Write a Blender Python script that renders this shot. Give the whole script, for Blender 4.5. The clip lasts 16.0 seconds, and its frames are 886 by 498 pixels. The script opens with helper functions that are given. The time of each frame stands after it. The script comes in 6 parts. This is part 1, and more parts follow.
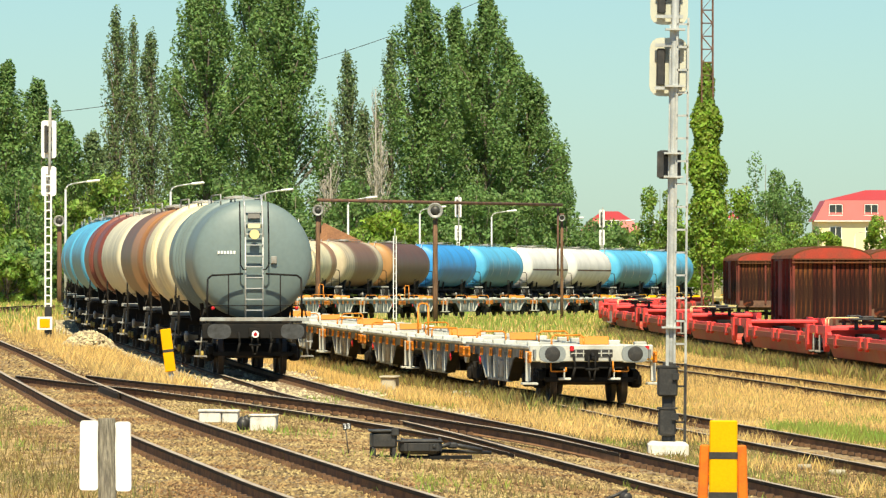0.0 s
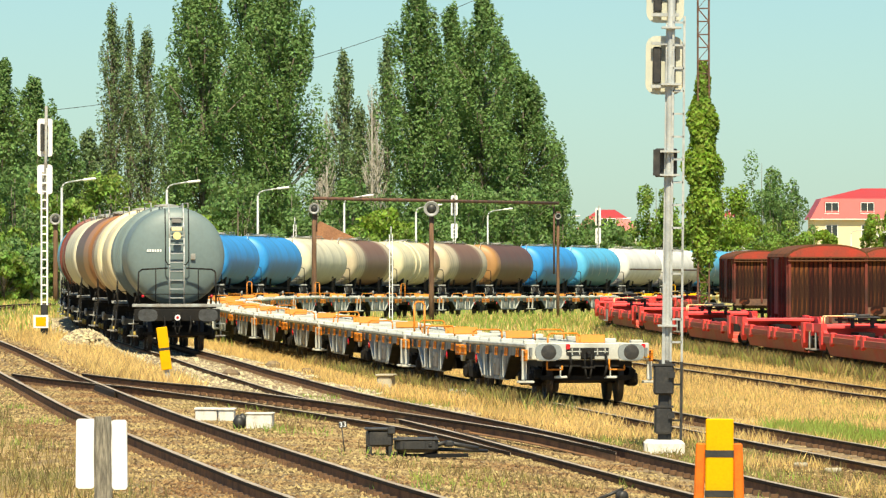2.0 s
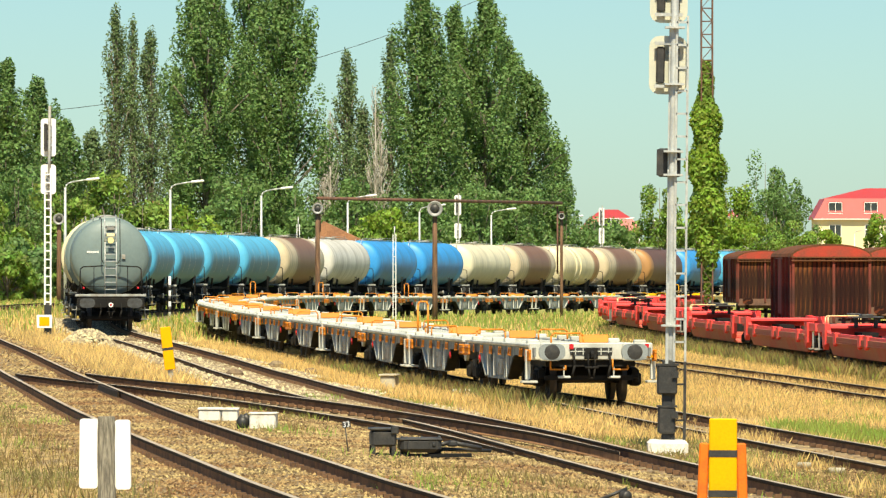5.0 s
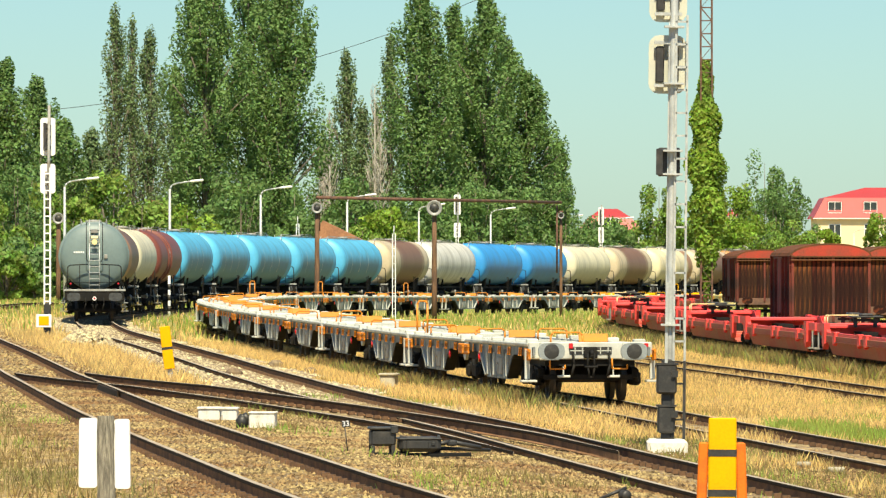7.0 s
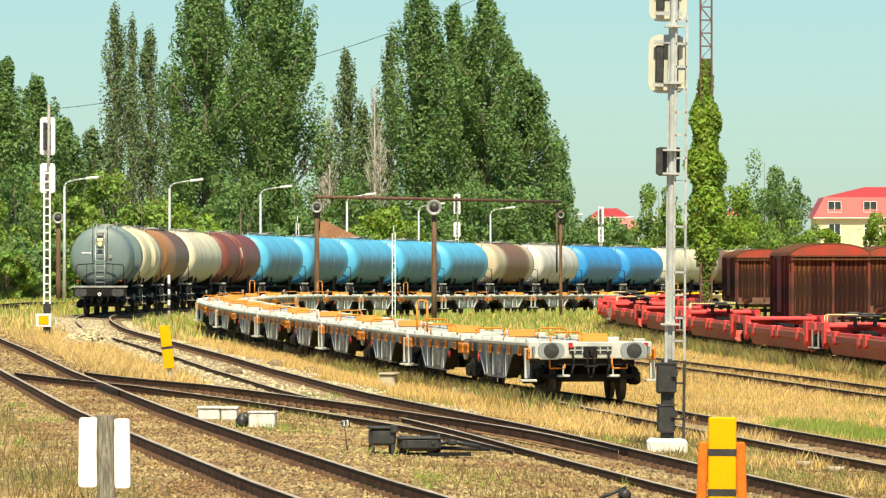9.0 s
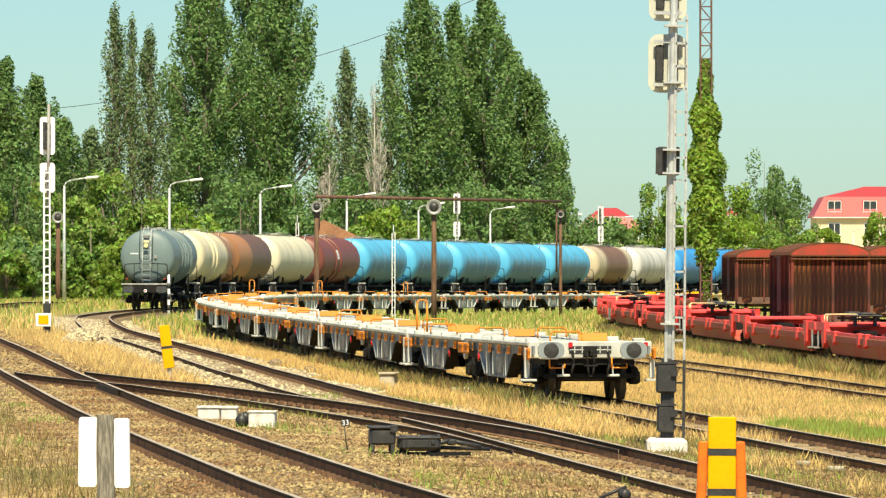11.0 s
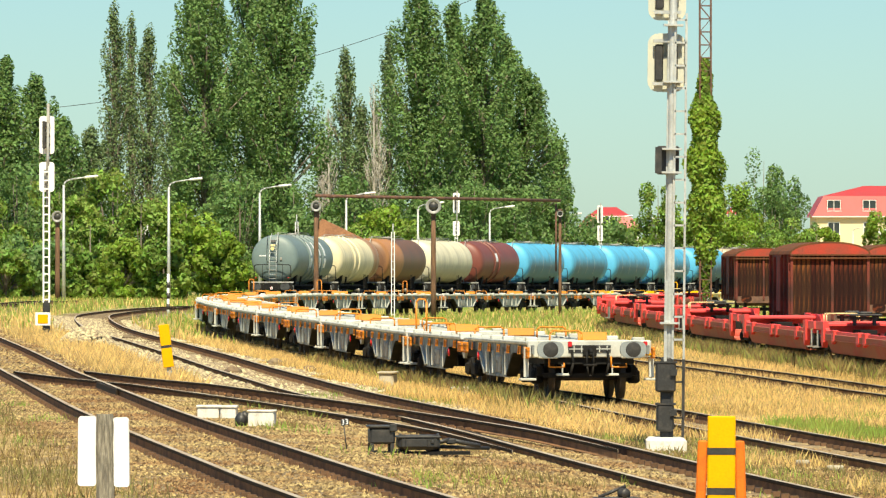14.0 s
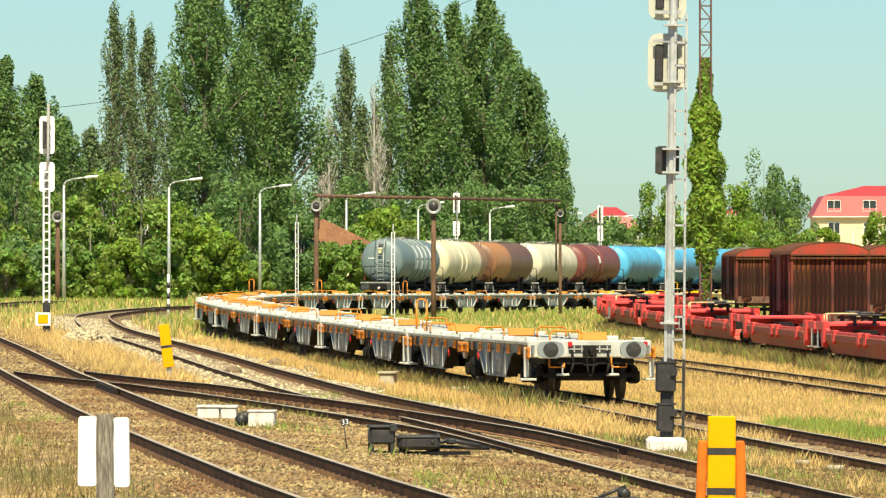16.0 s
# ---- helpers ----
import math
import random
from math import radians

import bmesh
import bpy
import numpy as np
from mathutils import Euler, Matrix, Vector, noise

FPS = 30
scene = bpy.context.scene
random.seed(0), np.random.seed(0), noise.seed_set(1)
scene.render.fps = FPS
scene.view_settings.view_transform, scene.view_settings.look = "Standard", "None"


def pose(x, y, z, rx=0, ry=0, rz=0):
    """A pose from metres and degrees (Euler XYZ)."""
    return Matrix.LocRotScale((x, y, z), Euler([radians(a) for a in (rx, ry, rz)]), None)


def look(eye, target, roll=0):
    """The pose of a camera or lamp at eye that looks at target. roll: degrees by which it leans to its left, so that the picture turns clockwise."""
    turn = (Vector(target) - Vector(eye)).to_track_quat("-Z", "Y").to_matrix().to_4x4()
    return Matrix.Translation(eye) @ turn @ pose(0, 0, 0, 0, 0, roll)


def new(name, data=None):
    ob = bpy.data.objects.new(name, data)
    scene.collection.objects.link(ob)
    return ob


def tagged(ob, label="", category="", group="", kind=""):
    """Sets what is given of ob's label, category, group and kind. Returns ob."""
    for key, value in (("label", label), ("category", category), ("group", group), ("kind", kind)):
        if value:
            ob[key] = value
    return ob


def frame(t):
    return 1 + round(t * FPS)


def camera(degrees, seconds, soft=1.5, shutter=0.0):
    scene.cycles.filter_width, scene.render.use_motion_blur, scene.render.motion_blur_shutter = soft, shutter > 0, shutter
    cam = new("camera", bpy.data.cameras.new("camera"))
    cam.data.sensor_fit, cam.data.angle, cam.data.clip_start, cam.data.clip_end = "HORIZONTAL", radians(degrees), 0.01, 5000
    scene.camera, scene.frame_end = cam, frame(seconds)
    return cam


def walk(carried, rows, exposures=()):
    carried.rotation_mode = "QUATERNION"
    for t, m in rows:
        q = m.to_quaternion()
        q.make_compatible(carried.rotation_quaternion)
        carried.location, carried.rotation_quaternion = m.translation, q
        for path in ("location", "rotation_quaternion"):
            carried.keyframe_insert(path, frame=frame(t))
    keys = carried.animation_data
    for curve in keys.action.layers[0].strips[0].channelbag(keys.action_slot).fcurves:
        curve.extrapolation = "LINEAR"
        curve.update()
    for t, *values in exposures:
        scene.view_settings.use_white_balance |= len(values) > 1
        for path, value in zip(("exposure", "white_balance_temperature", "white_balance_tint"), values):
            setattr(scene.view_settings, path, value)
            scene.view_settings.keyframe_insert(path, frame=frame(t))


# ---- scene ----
# ================= camera =================
cam = camera(8.966, 16.0, soft=1.3)
EYE = (0.0, 0.0, 2.55)
# small swings of the tripod head: seconds, sideways and upward aim at 10 km
AIM = [(0, 3, 7.5), (0.5, -7.5, 5.3), (1, -9.8, 5), (1.5, -9.2, 4.5), (2, -3.8, 4.4), (2.5, 1.2, 4.4), (3, 1.8, 4.8),
       (3.5, 2.5, 5), (4, 2.6, 4.9), (6.5, 1.6, 3.1), (7, 1.4, 3), (8, 1, 2.6), (9, 1, 2), (11.5, 0.5, 1), (12.5, 0, 0.2),
       (14, -0.3, -0.1), (15, -0.3, -0.1), (16, 0, 0)]
walk(cam, [(t, look(EYE, (-ox, 10000.0, EYE[2] + 24 + oy))) for t, ox, oy in AIM],
     exposures=[(0, 0.68, 6900, 5), (16, 0.68, 6900, 5)])

# ================= sky, sun, exposure =================
SUN_EL, SUN_AZ = radians(55), radians(178)      # azimuth from +Y towards +X
sun_way = Vector((math.sin(SUN_AZ) * math.cos(SUN_EL), math.cos(SUN_AZ) * math.cos(SUN_EL), math.sin(SUN_EL)))
world = bpy.data.worlds.new("sky")
scene.world = world
world.use_nodes = True
wn = world.node_tree.nodes
sky = wn.new("ShaderNodeTexSky")
sky.sky_type, sky.sun_disc = "NISHITA", False
sky.sun_elevation, sky.sun_rotation = SUN_EL, SUN_AZ
sky.air_density, sky.dust_density, sky.ozone_density = 1.0, 0.3, 3.0
haze = wn.new("ShaderNodeMix")      # pale teal summer haze over the whole sky
haze.data_type, haze.blend_type = "RGBA", "MULTIPLY"
haze.inputs[0].default_value, haze.inputs[7].default_value = 1.0, (0.715, 0.957, 1.095, 1)
world.node_tree.links.new(sky.outputs[0], haze.inputs[6])
world.node_tree.links.new(haze.outputs[2], wn["Background"].inputs[0])
wn["Background"].inputs[1].default_value = 0.066
sun = new("sun", bpy.data.lights.new("sun", "SUN"))
sun.data.energy, sun.data.angle, sun.data.color = 5.0, radians(0.6), (1.0, 0.89, 0.68)
sun.matrix_world = look(sun_way * 100, (0, 0, 0))

# ================= materials =================
def link(m, a, b):
    m.node_tree.links.new(a, b)


def material(name, base, rough=0.6, metal=0.0, var=0.25, scale=3.0, fine=40.0, bump=0.07, second=None, amount=0.5, spread=0.12,
             stretch=(1, 1, 1), island=0.0, per_object=0.0, spec=0.5, translucent=0.0, swing=0.05):
    """Principled surface with broad patches, fine grain and relief; second: a colour that breaks through in patches."""
    m = bpy.data.materials.new(name)
    m.use_nodes = True
    n = m.node_tree.nodes
    p = n["Principled BSDF"]
    p.inputs["Roughness"].default_value, p.inputs["Metallic"].default_value = rough, metal
    p.inputs["Specular IOR Level"].default_value = spec
    tc = n.new("ShaderNodeTexCoord")
    mp = n.new("ShaderNodeMapping")
    mp.inputs["Scale"].default_value = stretch
    link(m, tc.outputs["Object"], mp.inputs[0])
    big, small = n.new("ShaderNodeTexNoise"), n.new("ShaderNodeTexNoise")
    big.inputs["Scale"].default_value, small.inputs["Scale"].default_value = scale, fine
    big.inputs["Detail"].default_value, small.inputs["Detail"].default_value = 5, 3
    link(m, mp.outputs[0], big.inputs[0])
    link(m, mp.outputs[0], small.inputs[0])
    col = n.new("ShaderNodeMix")
    col.data_type = "RGBA"
    col.inputs[6].default_value = (*base, 1)
    col.inputs[7].default_value = (*(second or [c * 0.6 for c in base]), 1)
    ramp = n.new("ShaderNodeMapRange")
    ramp.inputs[1].default_value, ramp.inputs[2].default_value = amount - spread, amount + spread
    ramp.inputs[3].default_value, ramp.inputs[4].default_value = 1.0, 0.0
    link(m, big.outputs[0], ramp.inputs[0])
    link(m, ramp.outputs[0], col.inputs[0])
    hsv = n.new("ShaderNodeHueSaturation")
    val = n.new("ShaderNodeMapRange")
    val.inputs[1].default_value, val.inputs[2].default_value = 0.25, 0.75
    val.inputs[3].default_value, val.inputs[4].default_value = 1 - var, 1 + var
    link(m, small.outputs[0], val.inputs[0])
    link(m, col.outputs[2], hsv.inputs["Color"])
    last = val.outputs[0]
    for amt, node, out in ((island, "ShaderNodeNewGeometry", "Random Per Island"), (per_object, "ShaderNodeObjectInfo", "Random")):
        if amt:
            src, rr, mul = n.new(node), n.new("ShaderNodeMapRange"), n.new("ShaderNodeMath")
            rr.inputs[3].default_value, rr.inputs[4].default_value = 1 - amt, 1 + amt
            link(m, src.outputs[out], rr.inputs[0])
            mul.operation = "MULTIPLY"
            link(m, last, mul.inputs[0])
            link(m, rr.outputs[0], mul.inputs[1])
            last = mul.outputs[0]
            hue = n.new("ShaderNodeMapRange")
            hue.inputs[3].default_value, hue.inputs[4].default_value = 0.5 - amt * swing, 0.5 + amt * swing
            link(m, src.outputs[out], hue.inputs[0])
            link(m, hue.outputs[0], hsv.inputs["Hue"])
    link(m, last, hsv.inputs["Value"])
    link(m, hsv.outputs[0], p.inputs["Base Color"])
    if bump:
        b = n.new("ShaderNodeBump")
        b.inputs["Strength"].default_value, b.inputs["Distance"].default_value = bump, 0.02
        link(m, small.outputs[0], b.inputs["Height"])
        link(m, b.outputs[0], p.inputs["Normal"])
    if translucent:
        tr, mix = n.new("ShaderNodeBsdfTranslucent"), n.new("ShaderNodeMixShader")
        mix.inputs[0].default_value = translucent
        link(m, hsv.outputs[0], tr.inputs[0])
        link(m, p.outputs[0], mix.inputs[1])
        link(m, tr.outputs[0], mix.inputs[2])
        link(m, mix.outputs[0], n["Material Output"].inputs[0])
    return m


def tank_paint(name, base, stain=None, where=0.5, width=0.12, grime=(0.10, 0.085, 0.065), dirt=0.5, rough=0.5, strength=0.92, flank=None):
    """Painted tank: streaks that run down from the crown, a second tone on the lower flank, an oil stain round the
    filling hatch.
    """
    m = material(name, base, rough=rough, var=0.06, scale=0.7, fine=9, bump=0.04, second=[c * 0.82 for c in base], spread=0.2)
    n = m.node_tree.nodes
    p = n["Principled BSDF"]
    src = p.inputs["Base Color"].links[0].from_socket
    tc, sep = n.new("ShaderNodeTexCoord"), n.new("ShaderNodeSeparateXYZ")
    link(m, tc.outputs["Object"], sep.inputs[0])
    mp, streak = n.new("ShaderNodeMapping"), n.new("ShaderNodeTexNoise")
    mp.inputs["Scale"].default_value = (0.15, 3.2, 0.22)
    streak.inputs["Scale"].default_value, streak.inputs["Detail"].default_value = 1.0, 6
    link(m, tc.outputs["Object"], mp.inputs[0])
    link(m, mp.outputs[0], streak.inputs[0])
    sr = n.new("ShaderNodeMapRange")
    sr.inputs[1].default_value, sr.inputs[2].default_value, sr.inputs[3].default_value, sr.inputs[4].default_value = 0.43, 0.70, 0, dirt
    link(m, streak.outputs[0], sr.inputs[0])
    mix = n.new("ShaderNodeMix")
    mix.data_type = "RGBA"
    mix.inputs[7].default_value = (*grime, 1)
    link(m, sr.outputs[0], mix.inputs[0])
    link(m, src, mix.inputs[6])
    out = mix.outputs[2]
    if stain:
        d, ab, rg, ad = n.new("ShaderNodeMath"), n.new("ShaderNodeMath"), n.new("ShaderNodeMapRange"), n.new("ShaderNodeMath")
        d.operation, ab.operation, ad.operation = "SUBTRACT", "ABSOLUTE", "MULTIPLY_ADD"
        d.inputs[1].default_value = where
        link(m, sep.outputs[1], d.inputs[0])
        link(m, d.outputs[0], ab.inputs[0])
        link(m, streak.outputs[0], ad.inputs[0])
        ad.inputs[1].default_value = -1.6
        link(m, ab.outputs[0], ad.inputs[2])
        rg.inputs[1].default_value, rg.inputs[2].default_value, rg.inputs[3].default_value, rg.inputs[4].default_value = width - 1.1, width - 0.5, strength, 0
        link(m, ad.outputs[0], rg.inputs[0])
        cover = rg.outputs[0]
        if flank:      # keeps the second colour below a set height on the flank, its upper edge ragged
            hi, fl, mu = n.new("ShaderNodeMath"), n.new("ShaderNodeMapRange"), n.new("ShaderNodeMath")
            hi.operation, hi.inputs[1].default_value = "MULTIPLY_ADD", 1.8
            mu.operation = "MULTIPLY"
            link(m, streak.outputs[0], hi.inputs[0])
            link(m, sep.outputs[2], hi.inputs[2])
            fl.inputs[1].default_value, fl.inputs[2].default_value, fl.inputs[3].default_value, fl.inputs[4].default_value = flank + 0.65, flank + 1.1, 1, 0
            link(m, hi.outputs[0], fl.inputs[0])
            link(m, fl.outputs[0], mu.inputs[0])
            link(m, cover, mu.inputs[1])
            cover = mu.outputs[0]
        mx = n.new("ShaderNodeMix")
        mx.data_type = "RGBA"
        mx.inputs[7].default_value = (*stain, 1)
        link(m, cover, mx.inputs[0])
        link(m, out, mx.inputs[6])
        out = mx.outputs[2]
    link(m, out, p.inputs["Base Color"])
    return m


M = {}
M["grey_paint"] = tank_paint("grey_blue_paint", (0.165, 0.225, 0.228), dirt=0.15)
M["cream_a"] = tank_paint("cream_paint", (0.76, 0.68, 0.45), stain=(0.30, 0.13, 0.05), where=10.6, width=0.7, dirt=0.32)
M["brown_stained"] = tank_paint("brown_paint", (0.17, 0.082, 0.042), stain=(0.44, 0.20, 0.07), where=3.0, width=2.0, dirt=0.6)
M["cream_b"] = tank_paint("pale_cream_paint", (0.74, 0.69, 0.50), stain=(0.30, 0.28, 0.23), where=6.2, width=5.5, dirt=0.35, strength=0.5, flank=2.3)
M["oxide"] = tank_paint("oxide_red_paint", (0.20, 0.055, 0.04), dirt=0.3)
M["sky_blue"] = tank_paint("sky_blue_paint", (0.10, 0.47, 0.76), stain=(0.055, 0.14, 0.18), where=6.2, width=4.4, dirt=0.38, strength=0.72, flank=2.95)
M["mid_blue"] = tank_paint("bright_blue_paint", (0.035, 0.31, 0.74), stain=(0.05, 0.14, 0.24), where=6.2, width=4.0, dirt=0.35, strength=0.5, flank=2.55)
M["white_paint"] = tank_paint("dull_white_tank_paint", (0.66, 0.65, 0.60), dirt=0.5)
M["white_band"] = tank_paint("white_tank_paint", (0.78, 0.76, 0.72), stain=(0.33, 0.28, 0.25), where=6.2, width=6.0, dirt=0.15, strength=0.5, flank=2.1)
M["rust_cream"] = tank_paint("rust_stained_cream_paint", (0.60, 0.50, 0.34), stain=(0.16, 0.075, 0.04), where=6.8, width=3.0, dirt=0.6)
M["dark_brown"] = tank_paint("dark_brown_paint", (0.13, 0.06, 0.035), stain=(0.42, 0.22, 0.08), where=1.2, width=0.8, dirt=0.5)
M["underframe"] = material("sooty_steel", (0.012, 0.012, 0.012), rough=0.8, spec=0.2, second=(0.024, 0.020, 0.016), scale=2, amount=0.42)
M["wheel"] = material("wheel_steel", (0.025, 0.021, 0.018), rough=0.6, metal=0.2, second=(0.05, 0.032, 0.02))
M["galv"] = material("galvanised_steel", (0.52, 0.54, 0.53), rough=0.45, metal=0.3, var=0.12, scale=4, second=(0.40, 0.42, 0.42))
M["grey_steel"] = material("weathered_grey_paint", (0.36, 0.38, 0.37), rough=0.6, var=0.12, second=(0.24, 0.22, 0.19))
M["buffer"] = material("greased_buffer_steel", (0.06, 0.066, 0.07), rough=0.6, var=0.2, second=(0.03, 0.03, 0.03), scale=5)
M["flat_grey"] = material("grey_wagon_paint", (0.23, 0.26, 0.27), rough=0.6, var=0.15, scale=1.6, second=(0.10, 0.11, 0.115), amount=0.46, spread=0.06)
M["flat_white"] = material("white_wagon_paint", (0.56, 0.575, 0.53), rough=0.55, var=0.1, scale=1.5, second=(0.40, 0.40, 0.36), amount=0.45)
M["orange"] = material("orange_paint", (0.70, 0.235, 0.014), rough=0.5, var=0.1, scale=3, second=(0.55, 0.20, 0.03), amount=0.42)
M["yellow"] = material("yellow_paint", (0.78, 0.39, 0.004), rough=0.5, var=0.06, scale=3, second=(0.66, 0.33, 0.006), amount=0.4, spec=0.15)
M["plate_orange"] = material("weathered_orange_paint", (0.72, 0.17, 0.018), rough=0.6, var=0.12, scale=5, second=(0.55, 0.13, 0.02), amount=0.42, spec=0.2)
M["pale_yellow"] = material("cream_yellow_paint", (0.75, 0.62, 0.25), rough=0.55, var=0.1, second=(0.6, 0.5, 0.3))
M["red_paint"] = material("red_wagon_paint", (0.90, 0.075, 0.075), rough=0.5, var=0.12, scale=1.5, second=(0.74, 0.07, 0.06), amount=0.40)
M["red_dirty"] = material("dusty_red_paint", (0.44, 0.16, 0.095), rough=0.8, var=0.25, scale=1.2, second=(0.66, 0.075, 0.06), amount=0.47, spread=0.16)
M["pocket_brown"] = material("dusty_brown_pocket_paint", (0.34, 0.135, 0.075), rough=0.85, var=0.3, scale=1.2, second=(0.42, 0.07, 0.045), amount=0.45, spread=0.2)
M["signal_red"] = material("red_lamp_glass", (0.6, 0.02, 0.03), rough=0.2, var=0.05, bump=0)
M["rust_wood"] = material("rust_brown_boards", (0.028, 0.011, 0.007), rough=0.9, var=0.5, scale=2.0, fine=22, second=(0.145, 0.042, 0.015), amount=0.44, spec=0.2, spread=0.06, stretch=(3, 3, 0.22), per_object=0.35)
M["rust_red"] = material("faded_oxide_paint", (0.19, 0.032, 0.018), rough=0.8, var=0.25, scale=1.5, fine=25, second=(0.05, 0.017, 0.011), stretch=(1, 1, 0.5))
M["gable_red"] = material("gable_red_paint", (0.40, 0.035, 0.016), rough=0.75, var=0.2, scale=1.5, fine=20, second=(0.24, 0.045, 0.025))
M["axle_yellow"] = material("grimy_yellow_paint", (0.36, 0.26, 0.05), rough=0.6, var=0.2, second=(0.12, 0.09, 0.04), scale=6)
M["faded_yellow"] = material("faded_yellow_enamel", (0.62, 0.50, 0.20), rough=0.5, var=0.1, second=(0.5, 0.42, 0.2))
M["rust_roof"] = material("rusty_roof_sheet", (0.085, 0.045, 0.024), rough=0.9, var=0.35, second=(0.16, 0.055, 0.024), scale=1, spec=0.2)
M["rail_side"] = material("oily_rail_head", (0.030, 0.020, 0.012), spec=0.15, rough=0.8, var=0.3, scale=2, second=(0.028, 0.020, 0.014))
M["rail_rust"] = material("rusty_rail_foot", (0.25, 0.125, 0.052), rough=0.9, var=0.35, scale=3, fine=30, second=(0.13, 0.066, 0.03), amount=0.45)
# worn head in a pale matt colour that paints in its bright glint
M["rail_top"] = material("worn_glint_rail_head", (0.44, 0.37, 0.28), rough=0.5, metal=0.0, var=0.15, bump=0.03, scale=0.6, second=(0.34, 0.25, 0.15), amount=0.46)
M["sleeper"] = material("old_concrete_sleeper", (0.26, 0.19, 0.105), rough=0.9, var=0.25, scale=4, second=(0.13, 0.095, 0.065), per_object=0.2)
M["clip"] = material("rusty_rail_clip", (0.16, 0.085, 0.042), rough=0.7, var=0.3)
M["black"] = material("black_painted_iron", (0.028, 0.028, 0.028), rough=0.5, var=0.3, scale=6, second=(0.06, 0.055, 0.05), amount=0.40)
M["concrete"] = material("whitewashed_concrete", (0.70, 0.68, 0.62), rough=0.85, var=0.14, scale=5, second=(0.45, 0.42, 0.36), amount=0.40)
M["old_concrete"] = material("weathered_concrete", (0.46, 0.42, 0.32), rough=0.9, var=0.2, scale=5, second=(0.33, 0.29, 0.21), amount=0.45)
M["white_board"] = material("white_enamel", (0.86, 0.86, 0.86), rough=0.35, var=0.04, scale=4, second=(0.72, 0.71, 0.68), amount=0.33, bump=0.02)
M["cream_board"] = material("cream_enamel", (0.52, 0.53, 0.45), rough=0.4, var=0.05, scale=4, second=(0.62, 0.58, 0.46), amount=0.40)
M["wood_post"] = material("weathered_wood", (0.27, 0.25, 0.20), rough=0.9, var=0.45, scale=9, fine=30, second=(0.12, 0.11, 0.09), stretch=(6, 6, 0.5), bump=0.6)
M["timber_pole"] = material("creosoted_timber", (0.10, 0.055, 0.035), rough=0.9, var=0.35, scale=4, fine=22, second=(0.20, 0.11, 0.06), stretch=(5, 5, 0.4), bump=0.4)
M["rust_iron"] = material("rusty_iron", (0.17, 0.085, 0.055), rough=0.85, var=0.3, scale=3, second=(0.09, 0.05, 0.04))
M["horn"] = material("grey_horn_paint", (0.24, 0.24, 0.235), rough=0.45, var=0.1, second=(0.3, 0.3, 0.3))
M["stone"] = material("ballast_stone", (0.30, 0.225, 0.108), rough=0.95, var=0.3, scale=0.55, second=(0.19, 0.105, 0.05), amount=0.48, island=0.75, bump=0.8, spec=0.2, swing=0.015)
M["pale_stone"] = material("fresh_limestone_ballast", (0.46, 0.385, 0.235), rough=0.9, var=0.2, scale=0.5, second=(0.36, 0.29, 0.19), island=0.5, bump=0.3)
M["dry_grass"] = material("dry_golden_grass", (0.86, 0.60, 0.25), rough=0.7, var=0.15, scale=0.25, fine=3, second=(0.62, 0.44, 0.17), island=0.4, swing=0.03, bump=0, translucent=0.35)
M["brown_grass"] = material("brown_dead_grass", (0.30, 0.205, 0.08), rough=0.8, var=0.2, scale=0.5, fine=3, second=(0.17, 0.165, 0.055), amount=0.5, island=0.5, bump=0, translucent=0.25)
M["green_grass"] = material("green_grass", (0.24, 0.36, 0.06), rough=0.7, var=0.15, scale=0.25, fine=3, second=(0.34, 0.36, 0.08), island=0.4, bump=0, translucent=0.35)
M["poplar"] = material("poplar_leaves", (0.18, 0.295, 0.088), rough=0.6, var=0.15, scale=0.4, fine=4, second=(0.135, 0.24, 0.075), island=0.32, bump=0, translucent=0.42)
M["poplar_far"] = material("dusty_poplar_leaves", (0.18, 0.265, 0.11), rough=0.7, var=0.15, scale=0.4, fine=4, second=(0.14, 0.20, 0.085), island=0.4, bump=0, translucent=0.35)
M["bush"] = material("shrub_leaves", (0.265, 0.37, 0.07), rough=0.65, var=0.15, scale=0.4, fine=4, second=(0.165, 0.275, 0.048), island=0.5, bump=0, translucent=0.4)
M["bright_leaf"] = material("fresh_green_leaves", (0.29, 0.42, 0.048), rough=0.65, var=0.15, scale=0.5, fine=4, second=(0.165, 0.26, 0.035), island=0.45, bump=0, translucent=0.42)
M["dead_wood"] = material("bleached_dead_wood", (0.36, 0.35, 0.31), rough=0.9, var=0.25, scale=2, fine=14, second=(0.28, 0.25, 0.21), stretch=(3, 3, 0.5))
M["bark"] = material("grey_bark", (0.20, 0.175, 0.14), rough=0.9, var=0.35, scale=2, fine=14, second=(0.11, 0.09, 0.07), stretch=(3, 3, 0.5), bump=0.5)
M["roof_red"] = material("red_metal_roof", (0.44, 0.045, 0.042), rough=0.5, var=0.08, scale=0.6, second=(0.42, 0.05, 0.05))
M["roof_tile"] = material("terracotta_roof", (0.36, 0.17, 0.085), rough=0.85, var=0.25, scale=1, fine=8, second=(0.28, 0.13, 0.07))
M["wall_cream"] = material("cream_plaster", (0.78, 0.66, 0.40), rough=0.9, var=0.06, scale=0.5, second=(0.70, 0.60, 0.40))
M["wall_white"] = material("white_plaster", (0.72, 0.72, 0.70), rough=0.9, var=0.06, scale=0.5, second=(0.62, 0.62, 0.60))
M["pane"] = material("dark_window_pane", (0.045, 0.055, 0.06), rough=0.08, var=0.2, scale=0.5, bump=0)
